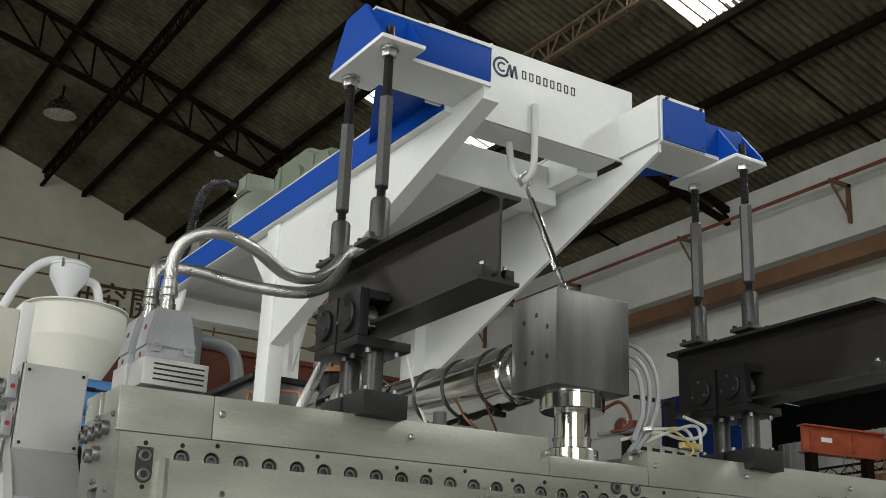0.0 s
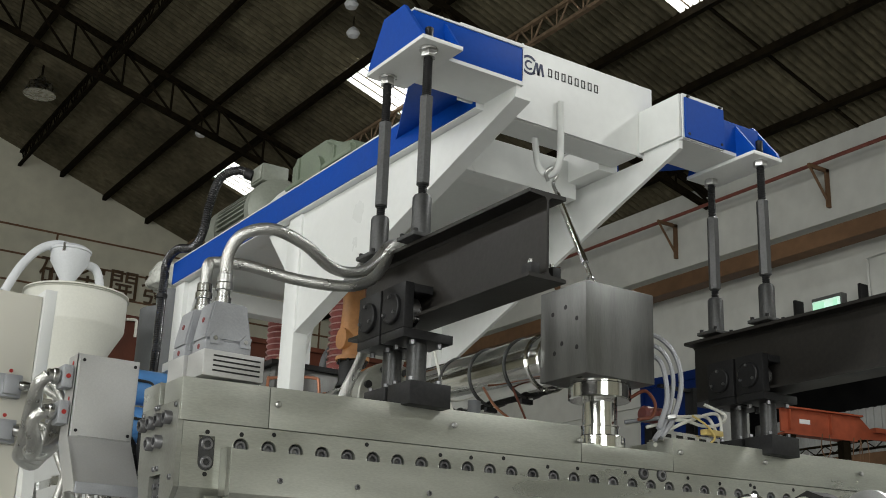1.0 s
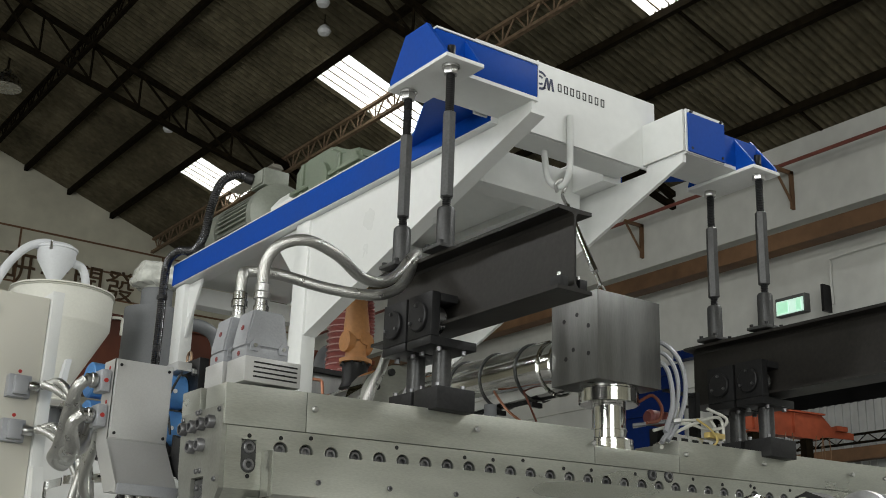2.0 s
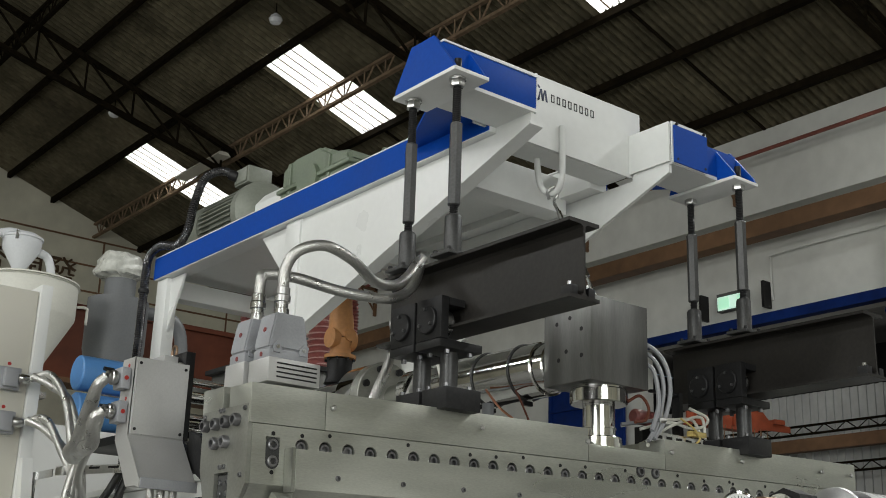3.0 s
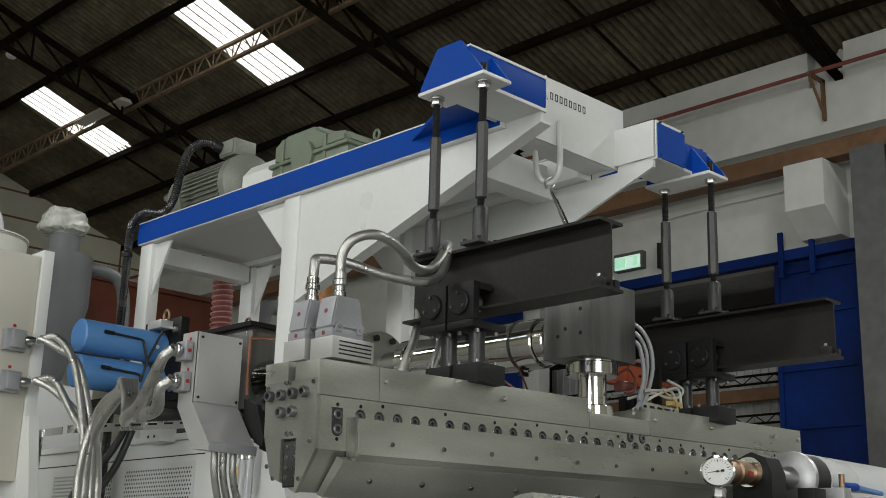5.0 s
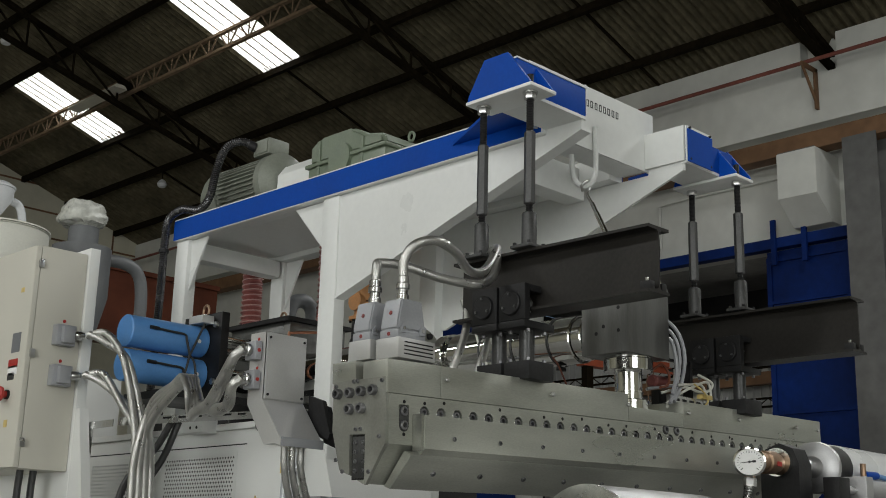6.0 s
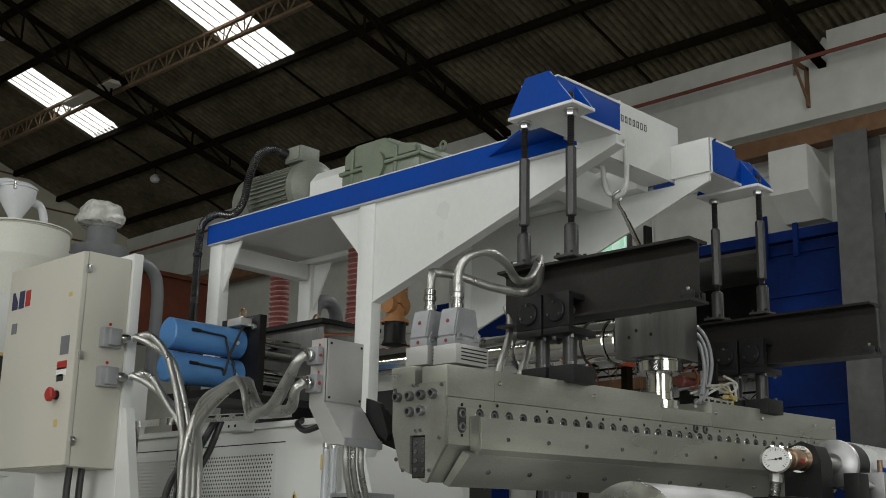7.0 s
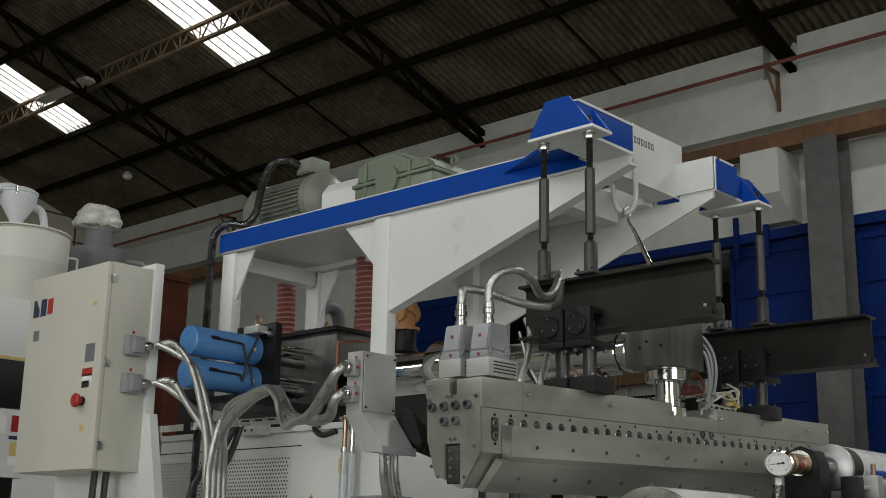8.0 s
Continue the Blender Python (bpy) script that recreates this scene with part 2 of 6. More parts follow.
def tube(bm, points, r, seg=12, steps=10, ribs=0.0, pitch=0.0, braid=0.0):
    """A round hose along a smooth path; ribs: depth of its rings, pitch: their spacing."""
    path = smooth_path(points, steps)
    if pitch:
        dense, left = [path[0]], 0.0
        for a, b in zip(path, path[1:]):
            length = (b - a).length
            d = pitch / 4 - left
            while d < length:
                dense.append(a.lerp(b, d / length))
                d += pitch / 4
            left = length - (d - pitch / 4)
        path = dense
    rings, side, runs = [], None, [0.0]
    uv = bm.loops.layers.uv.verify()
    for a, b in zip(path, path[1:]):
        runs.append(runs[-1] + (b - a).length)
    for k, c in enumerate(path):
        way = (path[min(k + 1, len(path) - 1)] - path[max(k - 1, 0)]).normalized()
        if side is None:
            side = way.orthogonal().normalized()
        side = (side - way * side.dot(way)).normalized()
        up = way.cross(side)
        rr = r + (ribs * (1, 0, -1, 0)[k % 4] if ribs else 0)
        rings.append([bm.verts.new(c + (side * math.cos(a) + up * math.sin(a)) * (rr + (braid if (j + k) % 2 else -braid))) for j, a in enumerate(2 * math.pi * j / seg for j in range(seg))])
    for k, (a, b) in enumerate(zip(rings, rings[1:])):
        for j in range(seg):
            f = bm.faces.new((a[j], a[(j + 1) % seg], b[(j + 1) % seg], b[j]))
            for loop, (du, dv) in zip(f.loops, ((0, 0), (1, 0), (1, 1), (0, 1))):
                loop[uv].uv = ((j + du) / seg, runs[k + dv])
    bm.faces.new(rings[0][::-1])
    bm.faces.new(rings[-1])
    return bm


def finish(bm, name, material):
    me = bpy.data.meshes.new(name)
    bmesh.ops.recalc_face_normals(bm, faces=bm.faces[:])
    bm.to_mesh(me)
    bm.free()
    me.materials.append(material)
    for p in me.polygons:
        p.use_smooth = True
    me.set_sharp_from_angle(angle=radians(32))
    return me


def thing(name, at, label, category, group="", kind=""):
    """An empty at a thing's base, which carries its parts."""
    ob = new(name)
    ob.empty_display_size = 0.05
    ob.location = at
    return tagged(ob, label, category, group, kind)


def part(name, bm, material, parent, label=""):
    """Links a bmesh, built in the world's place, as one mesh under a thing or a part."""
    return hang(name, finish(bm, name, material), parent, label)


def hang(name, me, parent, label="", m=None):
    ob = new(name, me)
    ob.parent = parent
    ob.matrix_parent_inverse = Matrix.Translation(-parent.location) if parent.parent is None else Matrix.Identity(4)
    if m is not None:
        ob.matrix_basis = m
    return tagged(ob, label)


def solid(name, bm, material, label, category, group="", kind=""):
    return tagged(new(name, finish(bm, name, material)), label, category, group, kind)


def B(*a, bevel=0.0):
    return box(bmesh.new(), *a, bevel=bevel)


def C(*a, **k):
    return cyl(bmesh.new(), *a, **k)


def P(*a):
    return prism(bmesh.new(), *a)


def socket_bolt(r, h):
    """A socket head cap screw that points along -y, its head's foot at the origin."""
    bm = bmesh.new()
    lathe(bm, (0, 0, 0), (0, -1, 0), [(0, r), (h * 0.82, r), (h, r * 0.88), (h, r * 0.58)], 18, (True, False))
    lathe(bm, (0, -h, 0), (0, 1, 0), [(0, r * 0.60), (h * 0.8, r * 0.55)], 6, (False, True))
    return bm

# ---- the hall ----
EAVE, RISE, XE, RIDGE = 11.3, 0.32, 18.0, -1.0
YS, YN, XW = -25.0, 32.5, -20.0


def roof_z(x):
    return EAVE + RISE * (XE - (x if x > RIDGE else 2 * RIDGE - x))


SKYLIGHTS = [(10.5, 13.5, 10.35, 11.8), (10.5, 13.5, 18.42, 19.88), (10.5, 13.5, 26.25, 27.65)]
PURLINS = [16.86, 15.03, 13.5, 11.95, 10.5, 9.08, 7.7, 6.42, 4.92, 3.1, 1.2, -0.6]
LATTICE = (11.95, 6.42)


def corrugated(bm, x0, x1, y0, y1, drop, depth=0.06, pitch=0.19, per=6):
    n = max(1, round((y1 - y0) / pitch)) * per
    rows = []
    for x, lift in ((x0, drop), (x1, 0.0)):
        rows.append([bm.verts.new((x, y0 + (y1 - y0) * k / n, roof_z(x) + lift + depth * math.sin(2 * math.pi * k / per))) for k in range(n + 1)])
    for k in range(n):
        bm.faces.new((rows[0][k], rows[0][k + 1], rows[1][k + 1], rows[1][k]))


bm = bmesh.new()
ends = [XE + 0.3, *PURLINS[:-1], RIDGE]
for lo, hi in zip(ends[1:], ends):
    cuts = [s for s in SKYLIGHTS if s[0] < (lo + hi) / 2 < s[1]]
    y = YS
    for s in cuts:
        corrugated(bm, hi, lo - 0.12, y, s[2], -0.05)
        y = s[3]
    corrugated(bm, hi, lo - 0.12, y, YN, -0.05)
for lo, hi in ((-20.3, -16), (-16, -11), (-11, -6), (-6, RIDGE)):
    corrugated(bm, lo, hi + 0.1, YS, YN, -0.05, per=4, pitch=0.4)
ceiling = solid("ceiling", bm, ROOF, "dark weathered corrugated fibre cement roof sheets", "ceiling", kind="structure")
# unseen slab, added over the roof sheets to close the hall
solid("roof_deck", B(XW - 1, XE + 1, YS - 1, YN + 1, 18.6, 18.75), CONCRETE, "unseen slab added above the roof sheets to close the hall", "roof", kind="structure")

for s in SKYLIGHTS:
    sk = thing("skylight", ((s[0] + s[1]) / 2, s[2], roof_z(s[1])), "white glowing translucent corrugated roof sheet with dark laps", "skylight", "roof lights", "structure")
    for lo, hi in ((s[0], 11.95), (11.95, s[1])):
        bm = bmesh.new()
        corrugated(bm, hi, lo, s[2] + 0.01, s[3] - 0.01, -0.04)
        part("sheet", bm, SKYLIGHT, sk)
    for k in range(1, 5):
        y = s[2] + (s[3] - s[2]) * k / 5
        bm = bmesh.new()
        prism(bm, [(s[0], roof_z(s[0]) - 0.09), (s[1], roof_z(s[1]) - 0.09), (s[1], roof_z(s[1]) - 0.075), (s[0], roof_z(s[0]) - 0.075)], "y", y - 0.016, y + 0.016)
        part("lap_strip", bm, PALETRUSS, sk)

for x in PURLINS:
    z = roof_z(x) - 0.09
    if x in LATTICE:
        continue
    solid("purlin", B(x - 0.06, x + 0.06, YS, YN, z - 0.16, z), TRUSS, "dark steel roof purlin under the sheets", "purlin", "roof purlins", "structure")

# lattice purlins of welded angle bars; the one at the skylights is coloured as lit
for lx in LATTICE:
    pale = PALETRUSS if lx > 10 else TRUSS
    lat = thing("lattice_purlin", (lx, 8, roof_z(lx) - 0.6), "lattice purlin of welded angle bars, coloured pale as skylit" if lx > 10 else "dark lattice purlin of welded angle bars", "purlin", "lattice purlins", "structure")
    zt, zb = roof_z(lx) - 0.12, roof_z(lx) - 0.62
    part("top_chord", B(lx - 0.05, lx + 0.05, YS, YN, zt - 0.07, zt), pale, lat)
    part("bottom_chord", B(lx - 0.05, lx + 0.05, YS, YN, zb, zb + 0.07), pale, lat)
    bm = bmesh.new()
    for k in range(66):
        y = 6 + k * 0.4
        up = k % 2
        cyl(bm, (lx, y, zb if up else zt), (lx, y + 0.4, zt if up else zb), 0.022, 6)
        if up:
            cyl(bm, (lx, y, zb), (lx, y, zt), 0.018, 6)
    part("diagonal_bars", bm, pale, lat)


def truss(y):
    """A roof truss: two chords along the slope, posts and diagonals between them."""
    t = thing("roof_truss", (XE, y, EAVE), "dark painted steel lattice roof truss", "truss", "roof trusses", "structure")
    for name, off, thick in (("top_chord", 0.27, 0.12), ("bottom_chord", 1.0, 0.12)):
        a = 0.0 if name == "top_chord" else 0.45
        bm = bmesh.new()
        for x0, x1 in ((XE, RIDGE), (2 * RIDGE - XE, RIDGE)):
            z0, z1 = roof_z(x0) - off + a, roof_z(x1) - off - a * 1.6
            prism(bm, [(x0, z0), (x1, z1), (x1, z1 - thick), (x0, z0 - thick)], "y", y - 0.07, y + 0.07)
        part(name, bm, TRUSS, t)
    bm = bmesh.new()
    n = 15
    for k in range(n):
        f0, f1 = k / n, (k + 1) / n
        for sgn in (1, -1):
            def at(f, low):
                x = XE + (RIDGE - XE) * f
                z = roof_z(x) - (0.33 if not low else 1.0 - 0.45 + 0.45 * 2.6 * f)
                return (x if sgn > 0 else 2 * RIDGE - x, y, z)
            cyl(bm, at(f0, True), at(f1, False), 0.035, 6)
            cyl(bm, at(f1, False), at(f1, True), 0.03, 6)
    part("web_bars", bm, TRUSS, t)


for y in (-17.6, -9.3, -1.0, 7.35, 15.35, 23.65):
    truss(y)

# sag rods between the purlins
for y in (11.2, 19.15, 27.0):
    bm = bmesh.new()
    prism(bm, [(17.9, roof_z(17.9) - 0.13), (13.5, roof_z(13.5) - 0.13), (13.5, roof_z(13.5) - 0.09), (17.9, roof_z(17.9) - 0.09)], "y", y - 0.03, y + 0.03)
    solid("sag_bar", bm, TRUSS, "dark sag bar between roof purlins", "roof bar", "sag bars", "structure")

solid("floor", B(XW - 1, XE + 1, YS - 1, YN + 1, -0.3, 0.0), CONCRETE, "worn grey concrete factory floor", "floor", kind="structure")

# east wall, with a projecting upper beam, door opening and cladding bay
wall = thing("wall_east", (XE, 0, 0), "off-white painted factory wall with a white concrete ledge", "wall", kind="structure")
bm = bmesh.new()
box(bm, XE, XE + 0.35, YS, 5.9, 0, EAVE)
box(bm, XE, XE + 0.35, 5.9, YN, 7.25, EAVE)
box(bm, XE, XE + 0.35, 15.0, YN, 0, 7.25)
part("wall_face", bm, LEDGE, wall)
part("ledge", B(XE - 0.35, XE - 0.003, YS, YN, 9.5, 10.5), LEDGE, wall, "white painted concrete ring beam")
part("upper_band", B(XE - 0.30, XE - 0.003, YS, 7.1, 10.5, 11.28), LEDGE, wall, "white painted parapet band")
part("upper_band", B(XE - 0.30, XE - 0.003, 7.85, YN, 10.5, 11.28), LEDGE, wall, "white painted parapet band")
part("sill", B(XE - 0.06, XE - 0.003, 15.1, YN, 6.6, 7.0), LEDGE, wall)
yard = solid("wall_cladding", B(XE + 1.6, XE + 1.75, 4.5, 16, 0, 6.1), CLAD, "pale ribbed sheet wall beyond the door opening", "wall", kind="structure")
bm = bmesh.new()
for k in range(60):
    y = 4.6 + k * 0.19
    box(bm, XE + 1.56, XE + 1.6, y, y + 0.09, 0, 6.1)
part("sheet_ribs", bm, CLAD, yard)
# black colour stands in for the darkness of the unlit bay
solid("wall_beyond", B(XE + 3.5, XE + 3.7, 3.5, 17, 0, 9), BLACK, "wall coloured black for the darkness of the bay beyond", "wall", kind="structure")
solid("bay_floor", B(XE + 1.01, XE + 3.8, 3.4, 17, -0.3, -0.01), CONCRETE, "dark concrete floor of the bay beyond", "floor", kind="structure")
solid("bay_roof", B(XE + 0.36, XE + 3.8, 3.4, 17, 7.41, 7.6), CONCRETE, "plain roof of the bay beyond", "roof", kind="structure")
# side walls take the same black in place of shade
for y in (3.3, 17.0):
    solid("bay_wall", B(XE + 0.36, XE + 3.8, y, y + 0.1, 0, 7.4), BLACK, "side wall coloured black for the darkness of the bay", "wall", kind="structure")
for z in (4.36, 5.17):
    r = thing("lattice_rail", (XE + 1.2, 5.5, z), "dark lattice rail across the cladding", "rail", "wall rails", "structure")
    part("top_bar", B(XE + 1.17, XE + 1.23, 5, 16, z + 0.17, z + 0.21), TRUSS, r)
    part("bottom_bar", B(XE + 1.17, XE + 1.23, 5, 16, z, z + 0.04), TRUSS, r)
    bm = bmesh.new()
    for k in range(44):
        y = 5 + k * 0.25
        cyl(bm, (XE + 1.2, y, z + (0.19 if k % 2 else 0.02)), (XE + 1.2, y + 0.25, z + (0.02 if k % 2 else 0.19)), 0.012, 6)
    part("zigzag_bars", bm, TRUSS, r)
solid("beam_brown", B(XE + 0.9, XE + 1.1, 5, 16, 4.80, 5.05), BROWN, "brown painted steel girt", "beam", kind="structure")
solid("wall_opening_lintel", B(XE + 0.36, XE + 1.6, 5.9, 15.1, 7.252, 7.4), CONCRETE, "plain soffit over the door opening", "wall", kind="structure")

solid("crane_runway_beam", B(XE - 0.75, XE - 0.38, YS, YN, 8.86, 9.2), BROWN, "long brown painted steel crane runway beam", "beam", kind="structure")
pipe = thing("wall_pipe", (XE - 0.75, 7.7, 10.7), "thin red brown pipe on steel wall brackets", "pipe")
part("pipe_run", C((XE - 0.75, YS, 10.70), (XE - 0.75, YN, 10.56), 0.04, seg=10), PIPE_RED, pipe)
for y in (-1.1, 3.2, 7.5, 11.95, 16.3, 20.6, 24.9):
    bm = bmesh.new()
    box(bm, XE - 0.95, XE - 0.36, y - 0.025, y + 0.025, 10.50, 10.58)
    box(bm, XE - 0.46, XE - 0.36, y - 0.025, y + 0.025, 9.75, 10.58)
    cyl(bm, (XE - 0.9, y, 10.50), (XE - 0.4, y, 9.85), 0.028, 6)
    part("bracket", bm, BROWN, pipe)

col = thing("steel_column", (XE - 0.7, 6.45, 0), "grey painted steel column carrying the runway beam", "column", kind="structure")
part("flange", B(XE - 0.95, XE - 0.92, 6.13, 6.78, 0, 8.85), STEELCOL, col)
part("flange", B(XE - 0.42, XE - 0.39, 6.13, 6.78, 0, 8.85), STEELCOL, col)
part("web", B(XE - 0.92, XE - 0.42, 6.43, 6.47, 0, 8.85), STEELCOL, col)

# sliding blue gate on its overhead track
track = thing("door_track", (XE - 0.2, 9, 7.1), "dark blue overhead sliding door track", "door track", kind="structure")
part("track_rail", B(XE - 0.30, XE - 0.08, 4.0, 15.5, 7.20, 7.40), DOORBLUE, track)
for y in (7.95, 8.6):
    part("hanger", B(XE - 0.36, XE - 0.30, y - 0.05, y + 0.05, 6.85, 7.75), DOORBLUE, track)


def gate_leaf(y0, y1):
    g = thing("door_leaf", (XE - 0.15, (y0 + y1) / 2, 0), "dark blue steel sliding gate with horizontal seams", "door", "sliding gates", "structure")
    part("sheet", B(XE - 0.16, XE - 0.12, y0, y1, 0.1, 7.17), DOORBLUE, g)
    for z in (0.12, 1.9, 3.0, 4.0, 5.08, 6.12, 6.95):
        part("seam_bar", B(XE - 0.21, XE - 0.16, y0, y1, z, z + 0.06), DOORBLUE, g)
    for y in (y0, y1 - 0.1):
        part("stile", B(XE - 0.20, XE - 0.16, y, y + 0.1, 0.1, 7.05), DOORBLUE, g)


gate_leaf(7.13, 8.85)
gate_leaf(3.7, 6.2)
gate_leaf(15.4, 17.8)

sign = thing("exit_sign", (XE - 0.1, 12.36, 7.7), "lit green and white exit sign in a grey wall housing", "exit sign")
part("housing", B(XE - 0.16, XE - 0.003, 11.99, 12.73, 7.67, 8.05), STEELCOL, sign)
part("lit_panel", B(XE - 0.19, XE - 0.161, 12.03, 12.69, 7.69, 7.97), EXITWHITE, sign)
for y0, y1 in ((12.39, 12.66), (12.07, 12.19)):
    part("green_mark", B(XE - 0.20, XE - 0.191, y0, y1, 7.72, 7.94), EXITGREEN, sign)
for y in (11.5, 13.1):
    solid("wall_hook", B(XE - 0.25, XE - 0.003, y - 0.03, y + 0.03, 7.55, 8.1), BLACK, "dark steel hook plate on the wall", "hook", "wall hooks")

ac = thing("wall_unit", (XE - 0.7, 7.7, 7.4), "boxy white wall unit under the runway beam", "wall unit")
bm = prism(bmesh.new(), [(XE - 0.9, 8.84), (XE - 0.003, 8.84), (XE - 0.003, 7.5), (XE - 0.35, 7.5), (XE - 0.9, 7.95)], "y", 7.34, 8.14)
part("casing", bm, LEDGE, ac)
part("top_strip", B(XE - 0.9, XE - 0.3, 7.36, 8.12, 8.842, 8.858), STEELCOL, ac)
cond = thing("wall_conduit", (XE - 0.1, 9.0, 7.4), "thin grey conduit along the wall", "conduit")
part("pipe_run", tube(bmesh.new(), [(XE - 0.06, 11.4, 7.7), (XE - 0.06, 11.4, 8.5), (XE - 0.06, 11.15, 8.65), (XE - 0.06, 8.6, 8.67)], 0.024, 6, 4), LEDGE, cond)

# north gable with panel joints and sign letters
wall = thing("wall_north", (0, YN, 0), "cream gable wall with dark panel joints", "wall", kind="structure")
bm = prism(bmesh.new(), [(XE + 0.35, 0), (XE + 0.35, EAVE), (RIDGE, roof_z(RIDGE)), (XW, EAVE), (XW, 0)], "y", YN, YN + 0.3)
part("wall_face", bm, CREAM, wall)
for z in (10.0, 10.85, 11.68, 12.52):
    part("joint", B(XW, XE, YN - 0.012, YN - 0.002, z, z + 0.06), BROWN, wall)
for k, x in enumerate((-5.7, -1.2, 3.3, 7.8, 12.3, 16.8)):
    part("joint", B(x, x + 0.06, YN - 0.014, YN - 0.002, 10.0, 12.52), BROWN, wall)
cur = bpy.data.curves.new("wall_letters", "FONT")
cur.body, cur.size, cur.extrude, cur.space_character = "\u7814\u7a76\u958b\u767c", 1.02, 0.03, 1.05
letters = new("text_tmp", cur)
dg = bpy.context.evaluated_depsgraph_get()
me = bpy.data.meshes.new_from_object(letters.evaluated_get(dg))
bpy.data.objects.remove(letters)
me.materials.append(LETTER)
lt = tagged(new("wall_letters", me), "dark brown raised sign characters on the cream wall", "sign")
lt.matrix_world = pose(7.40, YN - 0.05, 10.95, 90, 0, 0)

# unseen wall; its opening is added to go with the west fill lamp
bm = bmesh.new()
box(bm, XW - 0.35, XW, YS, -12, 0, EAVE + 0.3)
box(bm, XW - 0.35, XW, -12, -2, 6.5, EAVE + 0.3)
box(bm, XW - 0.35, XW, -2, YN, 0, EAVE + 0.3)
solid("wall_west", bm, CREAM, "unseen cream painted factory wall with a gate opening added for side light", "wall", kind="structure")
# unseen wall; its opening is added to go with the south fill lamp
bm = bmesh.new()
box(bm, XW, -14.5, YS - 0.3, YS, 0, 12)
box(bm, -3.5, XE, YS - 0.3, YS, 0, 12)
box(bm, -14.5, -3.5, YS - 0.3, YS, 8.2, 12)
prism(bm, [(XE, 12), (XE, 12.01), (RIDGE, roof_z(RIDGE)), (XW, 12.01), (XW, 12)], "y", YS - 0.3, YS)
solid("wall_south", bm, CREAM, "unseen cream factory wall with a gate opening added for front light", "wall", kind="structure")

# rust red girder and thin rails in front of the gable
gird = thing("crane_girder", (8, 20, 0), "rust red box girder of a gantry crane", "crane girder")
part("box_web", B(1.0, 12.7, 20.0, 20.5, 5.65, 7.05), RUST, gird)
part("lower_flange", B(1.0, 12.7, 19.9, 20.6, 5.55, 5.65), BROWN, gird)
part("upper_flange", B(1.0, 12.7, 19.9, 20.6, 7.05, 7.15), RUST, gird)
for x in (1.0, 12.2):
    part("leg", B(x, x + 0.45, 20.0, 20.5, 0, 5.5495), RUST, gird)
cr = thing("jib_crane", (17.0, 11.15, 0), "worn orange crane jib on dark posts before the cladding", "crane")
JIB = Matrix.Translation((17.0, 11.15, 0)) @ Matrix.Rotation(radians(-10), 4, "Z")


def along_jib(bm):
    """Turn a piece modelled along x into the line of the jib."""
    bmesh.ops.transform(bm, matrix=JIB, verts=bm.verts[:])
    return bm


jib_side = [(-1.75, 4.92), (-0.15, 4.90), (0.12, 4.95), (0.75, 4.96), (0.75, 5.07), (0.25, 5.12), (0.02, 5.33), (-1.75, 5.33)]
part("jib_web", along_jib(prism(bmesh.new(), jib_side, "y", -0.02, 0.02)), ORANGE_CRANE, cr)
part("top_flange", along_jib(box(bmesh.new(), -1.75, 0.02, -0.11, 0.11, 5.331, 5.36)), ORANGE_CRANE, cr)
part("bottom_flange", along_jib(box(bmesh.new(), -1.75, -0.15, -0.11, 0.11, 4.87, 4.898)), ORANGE_CRANE, cr)
for s in (-1.6, -0.7):
    part("stiffener", along_jib(box(bmesh.new(), s, s + 0.02, -0.09, -0.021, 4.95, 5.32)), ORANGE_CRANE, cr)
part("plate_mark", along_jib(box(bmesh.new(), -1.35, -1.12, -0.026, -0.0205, 5.09, 5.17)), DIAL, cr)
part("hook_block", along_jib(box(bmesh.new(), 0.30, 0.55, -0.09, 0.09, 5.08, 5.17)), ORANGE_CRANE, cr)
for s in (-0.45, -1.65):
    part("post", along_jib(box(bmesh.new(), s, s + 0.16, -0.08, 0.08, 0, 4.869)), TRUSS, cr)
for s, d in ((-0.25, 0.75), (-0.1, 0.6), (-0.95, 0.42)):
    part("chain", along_jib(tube(bmesh.new(), [(s, -0.13, 4.93), (s - 0.04, -0.13, 4.93 - d * 0.6), (s + 0.06, -0.13, 4.93 - d), (s + 0.17, -0.13, 4.93 - d * 0.6), (s + 0.15, -0.13, 4.93)], 0.009, 8, 6)), BROWN, cr)

# lamps
for lx, ly, lz, lit in ((6.75, 18.0, 14.2, True), (5.47, 27.0, 14.4, False)):
    lp = thing("high_bay_lamp", (lx, ly, lz), "lit high bay lamp hanging from the roof" if lit else "unlit high bay lamp with a grey bell", "lamp", "high bay lamps")
    part("bell", lathe(bmesh.new(), (lx, ly, lz + 0.5), (lx, ly, 0), [(0, 0.1), (0.1, 0.14), (0.2, 0.3), (0.5, 0.42)], 24, (True, not lit)), ZINC, lp)
    if lit:
        part("bulb", lathe(bmesh.new(), (lx, ly, lz + 0.06), (lx, ly, 0), [(0, 0.30), (0.02, 0.33), (0.10, 0.15)], 20), LAMPGLOW, lp)
    part("stem", C((lx, ly, lz + 0.5), (lx, ly, roof_z(lx) - 0.05), 0.03, seg=8), TRUSS, lp)
lp = thing("tube_lamp", (11.55, 24.4, 12.6), "long dusty fluorescent batten lamp", "lamp")
part("batten", B(11.44, 11.66, 23.3, 25.7, 12.62, 12.70), TUBEGLOW, lp)
part("reflector", P([(11.36, 12.60), (11.74, 12.60), (11.66, 12.69), (11.44, 12.69)], "y", 23.28, 25.72), TUBEGLOW, lp)
